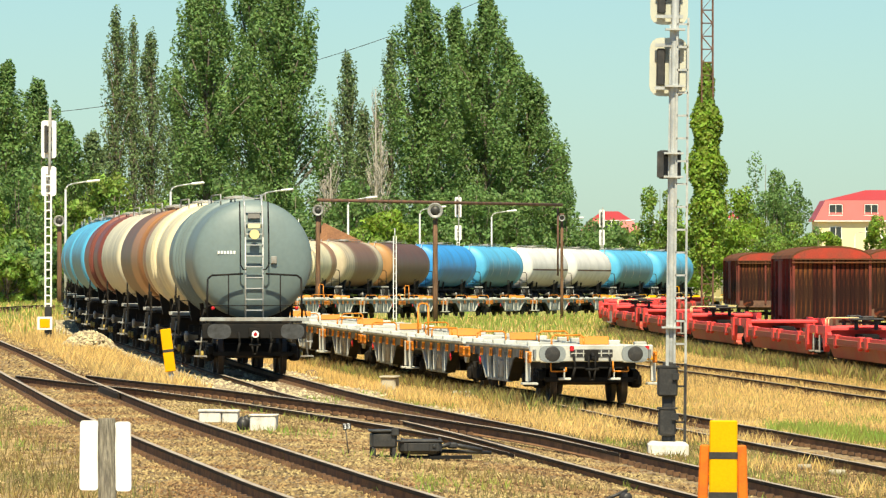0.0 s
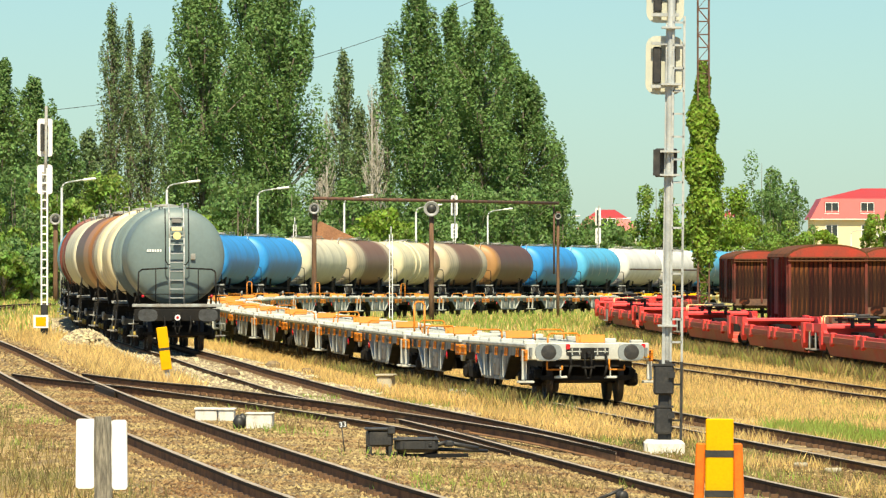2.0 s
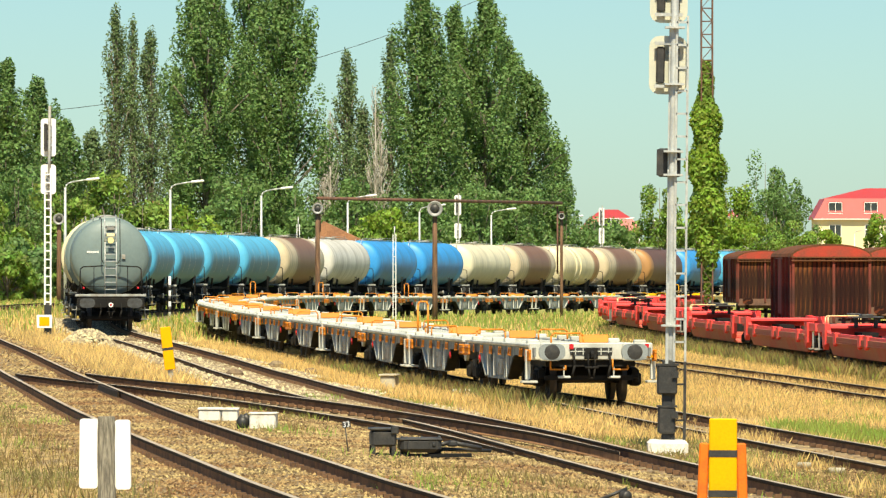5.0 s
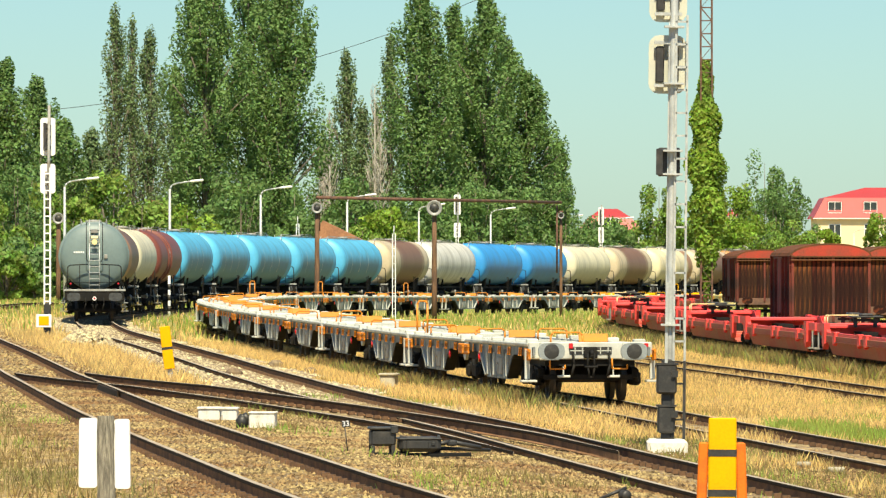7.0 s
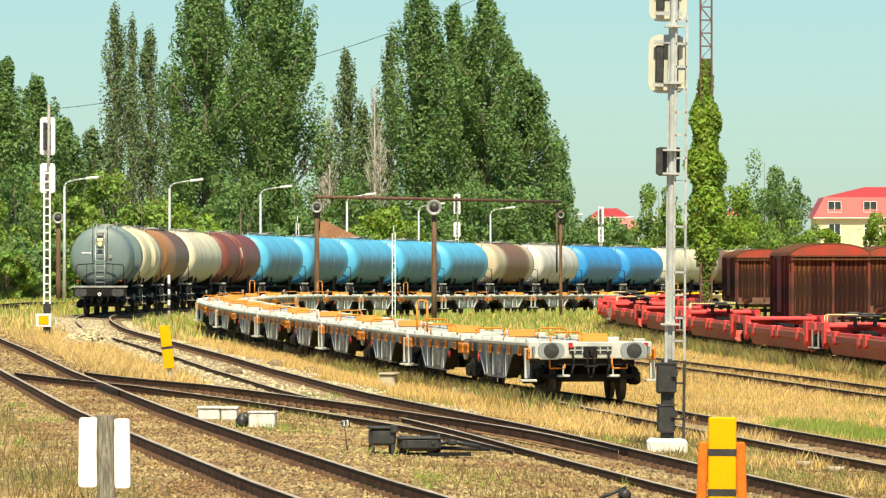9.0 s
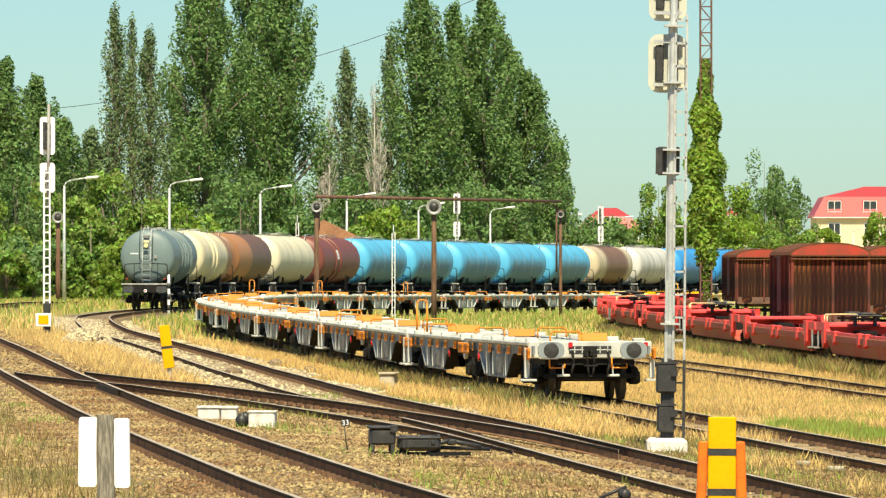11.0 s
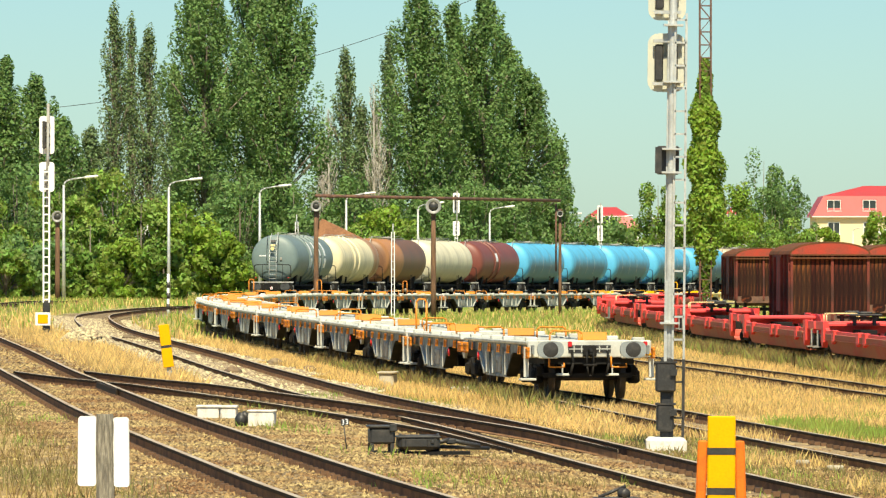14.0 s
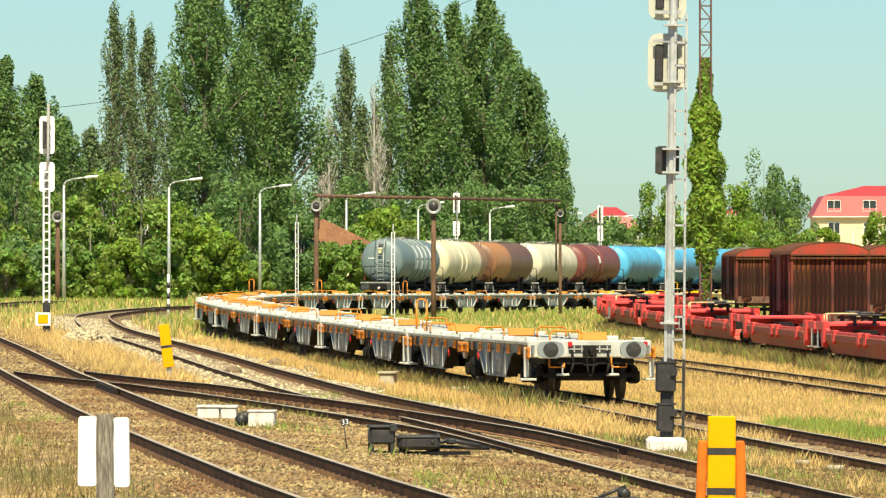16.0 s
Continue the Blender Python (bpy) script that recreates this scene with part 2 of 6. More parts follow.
M["cable"] = material("black_cable", (0.03, 0.03, 0.03), rough=0.6, var=0.1, bump=0)


# the soil: dry earth and stubble, with stone dust where the "ballast" attribute is high
def soil():
    m = material("dry_soil_and_ballast", (0.48, 0.33, 0.135), rough=0.95, var=0.3, scale=0.35, fine=14, second=(0.34, 0.245, 0.09), bump=0.6)
    n = m.node_tree.nodes
    p = n["Principled BSDF"]
    src = p.inputs["Base Color"].links[0].from_socket
    tc, vor = n.new("ShaderNodeTexCoord"), n.new("ShaderNodeTexVoronoi")
    vor.inputs["Scale"].default_value = 17
    link(m, tc.outputs["Object"], vor.inputs["Vector"])
    rmp = n.new("ShaderNodeValToRGB")
    e = rmp.color_ramp.elements
    e[0].position, e[0].color = 0.0, (0.07, 0.048, 0.026, 1)
    e[1].position, e[1].color = 1.0, (0.34, 0.26, 0.14, 1)
    e.new(0.5).color = (0.19, 0.128, 0.065, 1)
    sepc = n.new("ShaderNodeSeparateColor")
    link(m, vor.outputs["Color"], sepc.inputs[0])
    link(m, sepc.outputs[0], rmp.inputs[0])
    at = n.new("ShaderNodeAttribute")
    at.attribute_name = "ballast"
    nz, add, rng = n.new("ShaderNodeTexNoise"), n.new("ShaderNodeMath"), n.new("ShaderNodeMapRange")
    nz.inputs["Scale"].default_value, nz.inputs["Detail"].default_value = 1.1, 6
    link(m, tc.outputs["Object"], nz.inputs[0])
    add.operation = "MULTIPLY_ADD"
    add.inputs[1].default_value = 0.9
    link(m, nz.outputs[0], add.inputs[0])
    link(m, at.outputs["Fac"], add.inputs[2])
    rng.inputs[1].default_value, rng.inputs[2].default_value = 0.8, 1.05
    link(m, add.outputs[0], rng.inputs[0])
    green, mg = n.new("ShaderNodeAttribute"), n.new("ShaderNodeMix")
    green.attribute_name = "green"
    mg.data_type = "RGBA"
    mg.inputs[7].default_value = (0.26, 0.27, 0.08, 1)
    link(m, green.outputs["Fac"], mg.inputs[0])
    link(m, src, mg.inputs[6])
    mix = n.new("ShaderNodeMix")
    mix.data_type = "RGBA"
    link(m, rng.outputs[0], mix.inputs[0])
    link(m, mg.outputs[2], mix.inputs[6])
    link(m, rmp.outputs[0], mix.inputs[7])
    link(m, mix.outputs[2], p.inputs["Base Color"])
    return m


M["soil"] = soil()


# ================= mesh helpers =================
class Shape:
    """Collects vertices and faces of one mesh."""

    def __init__(self):
        self.v, self.f, self.smooth = [], [], []

    def add(self, verts, faces, m=None, smooth=False):
        k = len(self.v)
        self.v += [tuple(m @ Vector(p)) for p in verts] if m is not None else [tuple(p) for p in verts]
        self.f += [tuple(i + k for i in q) for q in faces]
        self.smooth += [smooth] * len(faces)
        return self

    def box(self, sx, sy, sz, x=0, y=0, z=0, rx=0, ry=0, rz=0, bevel=0.0):
        """A box about its centre, its long edges chamfered."""
        a, b, c = sx / 2, sy / 2, sz / 2
        m = pose(x, y, z, rx, ry, rz)
        if not bevel:
            v = [(i * a, j * b, k * c) for k in (-1, 1) for i, j in ((-1, -1), (1, -1), (1, 1), (-1, 1))]
            return self.add(v, [(3, 2, 1, 0), (4, 5, 6, 7), (0, 1, 5, 4), (1, 2, 6, 5), (2, 3, 7, 6), (3, 0, 4, 7)], m)
        e = min(bevel, a * 0.9, b * 0.9, c * 0.9)
        rings = []
        for zz, ins in ((-c, e), (-c + e, 0), (c - e, 0), (c, e)):
            p, q = a - ins, b - ins
            rings.append([(-p + e, -q, zz), (p - e, -q, zz), (p, -q + e, zz), (p, q - e, zz), (p - e, q, zz), (-p + e, q, zz), (-p, q - e, zz), (-p, -q + e, zz)])
        v = [p for r in rings for p in r]
        f = [(r * 8 + i, r * 8 + (i + 1) % 8, r * 8 + 8 + (i + 1) % 8, r * 8 + 8 + i) for r in range(3) for i in range(8)]
        return self.add(v, f + [tuple(range(7, -1, -1)), tuple(range(24, 32))], m)

    def lathe(self, prof, m=None, seg=24, smooth=True):
        """prof: (radius, height) up the local z axis."""
        v, f = [], []
        for r, z in prof:
            v += [(r * math.cos(2 * math.pi * i / seg), r * math.sin(2 * math.pi * i / seg), z) for i in range(seg)]
        for k in range(len(prof) - 1):
            f += [(k * seg + i, k * seg + (i + 1) % seg, (k + 1) * seg + (i + 1) % seg, (k + 1) * seg + i) for i in range(seg)]
        f += [tuple(range(seg - 1, -1, -1)), tuple(range((len(prof) - 1) * seg, len(prof) * seg))]
        return self.add(v, f, m, smooth)

    def rod(self, a, b, r=0.02, seg=6):
        a, b = Vector(a), Vector(b)
        m = Matrix.Translation(a) @ (b - a).to_track_quat("Z", "Y").to_matrix().to_4x4()
        return self.lathe([(r, 0), (r, (b - a).length)], m, seg)

    def pipe(self, pts, r=0.02, seg=6):
        for a, b in zip(pts, pts[1:]):
            self.rod(a, b, r, seg)
        return self

    def prism(self, outline, depth, m=None):
        """An outline (x, z) pushed along y."""
        k = len(outline)
        v = [(x, 0, z) for x, z in outline] + [(x, depth, z) for x, z in outline]
        f = [tuple(range(k)), tuple(range(2 * k - 1, k - 1, -1))] + [(i + k, (i + 1) % k + k, (i + 1) % k, i) for i in range(k)]
        return self.add(v, f, m)

    def mesh(self, name, mat):
        me = bpy.data.meshes.new(name)
        me.from_pydata(self.v, [], self.f)
        me.polygons.foreach_set("use_smooth", self.smooth)
        me.materials.append(mat)
        me.update()
        return me


KEPT = {}


def part(name, shape, mat, parent=None, label="", at=None, key=None):
    """One mesh object; key: share the mesh of an earlier part with that key. shape may be a function that makes it."""
    if key is None or (key, mat.name) not in KEPT:
        me = (shape() if callable(shape) else shape).mesh(name, mat)
        if key is not None:
            KEPT[(key, mat.name)] = me
    else:
        me = KEPT[(key, mat.name)]
    ob = new(name, me)
    if parent is not None:
        ob.parent = parent
    if at is not None:
        ob.matrix_basis = at
    if label:
        ob["label"] = label
    return ob


def raw(name, verts, tris, mat, quads=False):
    """A mesh object straight from numpy arrays."""
    me = bpy.data.meshes.new(name)
    n = 4 if quads else 3
    me.vertices.add(len(verts))
    me.vertices.foreach_set("co", np.asarray(verts, np.float32).ravel())
    me.loops.add(len(tris) * n)
    me.loops.foreach_set("vertex_index", np.asarray(tris, np.int32).ravel())
    me.polygons.add(len(tris))
    me.polygons.foreach_set("loop_start", np.arange(0, len(tris) * n, n, dtype=np.int32))
    me.update(calc_edges=True)
    me.materials.append(mat)
    return new(name, me)


# ================= the lie of the land and the lines =================
def spline(pts, step=1.0):
    """A smooth line through points, evenly stepped."""
    p = np.array(pts, float)
    out = []
    for i in range(len(p) - 1):
        a, b = p[max(i - 1, 0)], p[min(i + 2, len(p) - 1)]
        t = np.linspace(0, 1, 24, endpoint=False)[:, None]
        out.append(0.5 * (2 * p[i] + (p[i + 1] - a) * t + (2 * a - 5 * p[i] + 4 * p[i + 1] - b) * t ** 2 + (3 * p[i] - a - 3 * p[i + 1] + b) * t ** 3))
    q = np.vstack(out + [p[-1:]])
    s = np.r_[0, np.cumsum(np.hypot(*np.diff(q, axis=0).T))]
    g = np.arange(0, s[-1], step)
    return np.c_[np.interp(g, s, q[:, 0]), np.interp(g, s, q[:, 1])]


LINE_A = spline([(4.6, 56), (3.5, 65), (2.25, 76), (1.0, 87.5), (-0.3, 98), (-2.4, 114.6), (-4.49, 134.5), (-8.7, 174.3), (-12.81, 214.1), (-15.76, 254),
                 (-16.23, 274), (-15.71, 294), (-14.11, 313.9), (-11.36, 333.7), (-7.67, 353.4), (-3.25, 372.9), (1.69, 392.3), (12.47, 430.8),
                 (29.65, 488.3), (47.35, 545.6), (65.2, 603)])


def aside(line, d, lo=None, hi=None):
    """A line d metres to the right of another, between two distances along it."""
    t = np.gradient(line, axis=0)
    t /= np.linalg.norm(t, axis=1)[:, None]
    off = line + d * np.c_[t[:, 1], -t[:, 0]]
    return off[lo:hi]


DEPTHS, LEVELS = (0, 112, 138, 155, 233, 313, 348, 510, 700, 6000), (-0.05, -0.04, -0.03, 0.03, 0.13, 0.13, 0.0, -0.7, -1.0, -1.0)


def level(x, y):
    """Height of the rail tops: the yard falls away from the main line."""
    u = x - np.interp(y, LINE_A[:, 1], LINE_A[:, 0])
    dip = np.interp(y, (120, 152, 290, 350), (0, 0.18, 0.21, 0.35)) * np.clip((u - 2) / 2, 0, 1) * np.clip((11 - u) / 2, 0, 1)    # the siding in its hollow
    return np.interp(y, DEPTHS, LEVELS) - dip + np.where(u < 0, np.clip(-0.075 * u, 0, 0.27), np.clip(-0.05 * u, -0.5, 0))


class Way:
    def __init__(self, line):
        self.p = line
        self.s = np.r_[0, np.cumsum(np.hypot(*np.diff(line, axis=0).T))]

    def at(self, s):
        x, y = np.interp(s, self.s, self.p[:, 0]), np.interp(s, self.s, self.p[:, 1])
        return Vector((x, y, float(level(x, y))))

    def near(self, y):
        return float(np.interp(y, self.p[:, 1], self.s))

    def stand(self, s, a, b):
        """Pose of a vehicle whose pivots stand a and b metres ahead of s."""
        p, q = self.at(s + a), self.at(s + b)
        d = (q - p).normalized()
        r = d.cross(Vector((0, 0, 1))).normalized()
        m = Matrix((r, d, r.cross(d))).transposed().to_4x4()
        return Matrix.Translation(p - d * a) @ m


way_a = Way(LINE_A)
way_b = Way(spline([(0.6, 47), (-0.8, 57), (-1.35, 60.9), (-2.25, 67.8), (-3.43, 76.9), (-5.16, 90.7), (-7.6, 112), (-8.8, 122.5), (-10.8, 141), (-14, 169), (-19, 215), (-23, 270), (-22, 330)]))
way_d = Way(spline([(2.85, 72), (2.25, 76), (1.80, 79), (1.32, 82), (0.62, 86), (-0.2, 90), (-1.15, 94), (-2.15, 98), (-3.3, 102), (-4.55, 106), (-5.75, 110), (-7.1, 115), (-8.8, 122.5)]))
way_c = Way(np.vstack([spline([(9.4, 56), (7.9, 72), (6.05, 89), (4.7, 102)]), aside(LINE_A, 5.95)[63:480]]))
way_e = Way(aside(LINE_A, 15.6)[45:150])
way_r = Way(spline([(16.2, 112), (14.9, 136), (12.95, 166), (10.9, 200), (9.3, 235), (8.75, 258), (9.0, 280), (10.6, 305), (13.6, 330), (20, 360)]))

WAYS = [way_a, way_b, way_c, way_d, way_e, way_r]
rng = np.random.default_rng(7)


def off_line(x, y, way):
    """Distance of many points from a line."""
    best = np.full(np.shape(x), 1e9)
    for p in way.p[::2]:
        best = np.minimum(best, (x - p[0]) ** 2 + (y - p[1]) ** 2)
    return np.sqrt(best)


# ================= ground =================
def ground():
    ys = np.r_[-300, -100, -30, np.arange(0, 52, 6), np.arange(52, 130, 0.5), np.arange(130, 260, 1.2), np.arange(260, 640, 4), np.arange(650, 1500, 90), 2000, 3000, 4500]
    xs = np.r_[-3000, -1500, -700, -300, np.arange(-150, -30, 12), np.arange(-30, 40, 0.45), np.arange(42, 160, 12), 300, 700, 1500, 3000]
    gx, gy = np.meshgrid(xs, ys)
    x, y = gx.ravel(), gy.ravel()
    da, dbb, dd = off_line(x, y, way_a), off_line(x, y, way_b), off_line(x, y, way_d)
    dc = np.minimum(off_line(x, y, way_c), off_line(x, y, way_e))
    bed = np.maximum.reduce([np.clip(1.25 - da / 2.6, 0, 1), np.clip(1.2 - dbb / 2.8, 0, 1), np.clip(1.1 - dd / 2.6, 0, 1), np.clip(0.55 - dc / 2.6, 0, 1)])
    bed = np.where((y < 108) & (x > way_b.p[0, 0] - 12) & (x < np.interp(y, LINE_A[:, 1], LINE_A[:, 0])) & (dbb < 7), np.maximum(bed, 0.42), bed)
    z = level(x, y) - 0.17 - 0.12 * (1 - np.clip(bed * 1.6, 0, 1))
    z += 0.03 * np.sin(x * 1.9 + np.sin(y * 0.7)) * np.sin(y * 0.43 + x * 0.3) * (bed < 0.6)
    far = np.hypot(x, y) > 700
    z = np.where(far, -1.2, z)
    w = len(xs)
    i = (np.arange(len(ys) - 1)[:, None] * w + np.arange(w - 1)).ravel()
    ob = raw("ground", np.c_[x, y, z], np.c_[i, i + 1, i + w + 1, i + w], M["soil"], quads=True)
    ob.data.polygons.foreach_set("use_smooth", [True] * len(i))
    ob.data.attributes.new("ballast", "FLOAT", "POINT").data.foreach_set("value", bed.astype(np.float32))
    green = np.clip((y - 175) / 70, 0, 1) * np.clip(1.4 - np.abs(x - 3) / 40, 0.5, 1)
    ob.data.attributes.new("green", "FLOAT", "POINT").data.foreach_set("value", green.astype(np.float32))
    tagged(ob, "dry yellow grassland and tan ballast of the yard", "ground", kind="structure")


ground()


def floor_at(x, y):
    return float(level(x, y)) - 0.27


# ================= tracks =================
PROFILE = [(-0.036, 0.0), (0.036, 0.0), (0.036, -0.035), (0.010, -0.05), (0.010, -0.135), (0.07, -0.155), (0.07, -0.168), (-0.07, -0.168), (-0.07, -0.155), (-0.010, -0.135), (-0.010, -0.05), (-0.036, -0.035)]


def rail_mesh(way, side, lo, hi, step, taper=0.0):
    s = np.arange(lo, hi + 0.01, step)
    x, y = np.interp(s, way.s, way.p[:, 0]), np.interp(s, way.s, way.p[:, 1])
    tx, ty = np.gradient(x), np.gradient(y)
    k = np.hypot(tx, ty)
    nx, ny = ty / k, -tx / k
    x, y = x + nx * side * 0.7535, y + ny * side * 0.7535
    z = level(x - nx * side * 0.75, y - ny * side * 0.75)
    n, sh = len(PROFILE), Shape()
    v = [(x[i] + nx[i] * a, y[i] + ny[i] * a, z[i] + b) for i in range(len(s)) for a, b in PROFILE]
    if taper:      # planed down to a switch tongue at its near end
        thin = np.clip((s - lo) / taper, 0.08, 1)
        v = [(x[i] + nx[i] * a * thin[i], y[i] + ny[i] * a * thin[i], z[i] + b - 0.05 * (1 - thin[i])) for i in range(len(s)) for a, b in PROFILE]
    f = [(i * n + j, i * n + (j + 1) % n, (i + 1) * n + (j + 1) % n, (i + 1) * n + j) for i in range(len(s) - 1) for j in range(n)]
    sh.add(v, f + [tuple(range(n - 1, -1, -1)), tuple(range(len(v) - n, len(v)))])
    return sh


def track(name, way, lo, hi, label, sleepers_to, step=1.5, spacing=0.6, skip=None, sunk=0.0, taper=0.0):
    base = tagged(new(name), label, "railway track", kind="structure")
    base.matrix_basis = pose(0, 0, -sunk)
    for side in (-1, 1):
        ob = part("rail", rail_mesh(way, side, lo, hi, step, taper), M["rail_side"], base, "rusty rail with a worn head, its glint painted pale")
        me = ob.data
        me.materials.append(M["rail_top"])
        me.materials.append(M["rail_rust"])
        n = len(PROFILE)
        me.polygons.foreach_set("material_index", [1 if i % n == 0 else 2 if i % n in (3, 4, 5, 7, 8, 9) else 0 for i in range(len(me.polygons))])
    clip = Shape()
    count = 0
    rest = Shape()
    for k in range(int((hi - lo) / spacing)):
        s = lo + k * spacing
        p, q = way.at(s), way.at(s + 0.2)
        d = (q - p).normalized()
        r = Vector((d.y, -d.x, 0)).normalized()
        if p.y < 50 or (skip and skip(p)):
            continue
        rot = math.degrees(math.atan2(r.y, r.x))
        jig = rng.uniform(-1, 1, 3)
        m = pose(p.x + jig[0] * 0.02, p.y, p.z - 0.262 + jig[1] * 0.012, 0, 0, rot + jig[2] * 0.8)
        if p.y < sleepers_to and count < 290:
            part("sleeper", lambda: Shape().box(2.5, 0.26, 0.16, bevel=0.03), M["sleeper"], base, at=m, key="sleeper")
            count += 1
        else:
            rest.box(2.5, 0.26, 0.16, m.translation.x, m.translation.y, m.translation.z, rz=rot)
        if p.y < 190:
            for side in (-1, 1):
                for o in (-0.11, 0.11):
                    c = p + r * (side * 0.7535 + o)
                    clip.box(0.10, 0.075, 0.06, c.x, c.y, c.z - 0.142, rz=rot)
    if clip.v:
        tagged(part("fastenings", clip, M["clip"], base, "dark rail clips and bolts"), kind="stuff")
    if rest.v:
        tagged(part("far_sleepers", rest, M["sleeper"], base), kind="stuff")
    return base


track("track", way_a, 0, way_a.s[-1] - 2, "rusty curved running line on pale ballast", 150)
track("track", way_b, 0, way_b.near(330), "main line with concrete sleepers in tan ballast", 150)
track("track", way_d, way_d.near(79.5), way_d.s[-1] - 1, "crossover rails between two lines", 130, step=0.8,
      skip=lambda p: p.y < 90 or p.y > 118, taper=6.0)
track("track", way_c, 0, way_c.s[-1] - 2, "overgrown siding under the container wagons", 118)
track("track", way_e, 0, way_e.s[-1] - 2, "rusty empty siding sunk in dry grass", 60, sunk=0.05)
track("track", way_r, 0, way_r.s[-1] - 2, "siding under the red wagons", 60)


# switch blades and guard rails, laid beside the running rails
def blade(way, side, lo, hi, inset):
    """A tapering bar that leaves its stock rail towards its heel."""
    sh, n = Shape(), 16
    v, f = [], []
    for k in range(n + 1):
        s = lo + (hi - lo) * k / n
        p, q = way.at(s), way.at(s + 0.3)
        d = (q - p).normalized()
        r = Vector((d.y, -d.x, 0))
        t = k / n
        c = p + r * side * (0.7535 - 0.065 - inset * t)
        w = 0.012 + 0.022 * min(1, t * 4)
        for o, z in ((-w, -0.015), (w, -0.015), (w * 1.8, -0.15), (-w * 1.8, -0.15)):
            v.append(tuple(c + r * o + Vector((0, 0, z))))
    for k in range(n):
        f += [(4 * k + j, 4 * k + (j + 1) % 4, 4 * k + 4 + (j + 1) % 4, 4 * k + 4 + j) for j in range(4)]
    return sh.add(v, f + [(3, 2, 1, 0), (4 * n, 4 * n + 1, 4 * n + 2, 4 * n + 3)])


switch = tagged(new("railway_switch"), "worn switch blades and guard rails of the turnout", "railway switch")
sa = way_a.near(74)
for side, lo, hi, inset in ((-1, sa + 5, sa + 14, 0.08),):
    part("switch_blade", blade(way_a, side, lo, hi, inset), M["rail_side"], switch, "greased dark steel blade")
for lo, hi, side in ((way_b.near(104), way_b.near(110), 1), (way_b.near(113), way_b.near(119), -1)):
    part("guard_rail", blade(way_b, side, lo, hi, 0.02), M["rail_side"], switch)


# ================= wagons =================
def tank_shell(length, radius, y0, zc, dome):
    prof = []
    for k in range(7):
        a = math.pi / 2 * k / 6
        prof.append((max(radius * math.sin(a), 0.02), y0 + dome * (1 - math.cos(a))))
    for k in range(1, 14):
        prof.append((radius, y0 + dome + (length - 2 * dome) * k / 14))
    prof += [(r, 2 * y0 + length - h) for r, h in prof[6::-1]]
    return Shape().lathe(prof, pose(0, 0, zc, -90, 0, 0), 48)


def axle_set():
    sh = Shape()
    side = [(0.06, -0.075), (0.46, -0.065), (0.49, -0.045), (0.465, -0.03), (0.455, 0.07), (0.38, 0.07), (0.34, 0.01), (0.14, 0.02), (0.07, 0.08)]
    for s in (-1, 1):
        sh.lathe(side, pose(s * 0.75, 0, 0, 0, 90 * s, 0), 18)
    sh.rod((-1.05, 0, 0), (1.05, 0, 0), 0.075, 10)
    for k in range(5):   # cast marks on the wheel plates
        a = 2 * math.pi * k / 5
        for s in (-1, 1):
            sh.box(0.015, 0.05, 0.12, s * 0.815, 0.27 * math.cos(a), 0.27 * math.sin(a), rx=math.degrees(a) - 90)
    return sh


def bogie_frame():
    sh = Shape()
    for s in (-1, 1):
        sh.prism([(-1.25, 0.50), (-1.25, 0.68), (-0.6, 0.74), (-0.35, 0.60), (0.35, 0.60), (0.6, 0.74), (1.25, 0.68), (1.25, 0.50), (0.5, 0.34), (-0.5, 0.34)],
                 0.12, pose(s * 1.0 + 0.06, 0, 0, 0, 0, 90))
        for y in (-0.9, 0.9):
            sh.box(0.26, 0.34, 0.30, s * 1.03, y, 0.47, bevel=0.05)
            for o in (-0.2, 0.2):
                sh.lathe([(0.08, 0), (0.06, 0.13), (0.08, 0.26)], pose(s * 1.03, y + o, 0.40), 7)
    sh.box(2.1, 0.35, 0.22, 0, 0, 0.62)
    for y in (-1.35, 1.35):
        sh.box(1.9, 0.08, 0.10, 0, y, 0.50)
    return sh


def bogie(parent, y, key, wheels):
    b = part("bogie", bogie_frame, M["underframe"], parent, "sooty steel bogie frame", at=pose(0, y, 0), key="bogie")
    for o in (-0.9, 0.9):
        w = part("wheelset", axle_set, M["wheel"], b, at=pose(0, o, 0.455), key="axle")
        wheels.append(w)
        for s in (-1, 1):
            part("axle_cap", lambda: Shape().lathe([(0.09, 0), (0.10, 0.02), (0.10, 0.05), (0.08, 0.07)], None, 12), M["axle_yellow"], b, "yellow axle-box cover", at=pose(s * 1.16, o, 0.47, 0, 90 * s, 0), key="axlecap")
    return b


def buffer_shape():
    sh = Shape()
    sh.lathe([(0.11, 0), (0.11, 0.30), (0.085, 0.30), (0.085, 0.50)], None, 14)
    v = []
    for y in (0.5, 0.56):    # rounded oblong head
        for k in range(20):
            a = 2 * math.pi * k / 20
            c, s = math.cos(a), math.sin(a)
            v.append((0.28 * math.copysign(abs(c) ** 0.65, c), 0.18 * math.copysign(abs(s) ** 0.75, s), y + (0.03 if y > 0.55 else 0)))
    f = [tuple(range(20, 40)), tuple(range(19, -1, -1))] + [(i, (i + 1) % 20, 20 + (i + 1) % 20, 20 + i) for i in range(20)]
    return sh.add(v, f)


def buffers(parent, y, turn, mat):
    for s in (-1, 1):
        part("buffer", buffer_shape, mat, parent, at=pose(s * 0.875, y, 1.05, 90 if turn else -90, 0, 0), key="buffer")


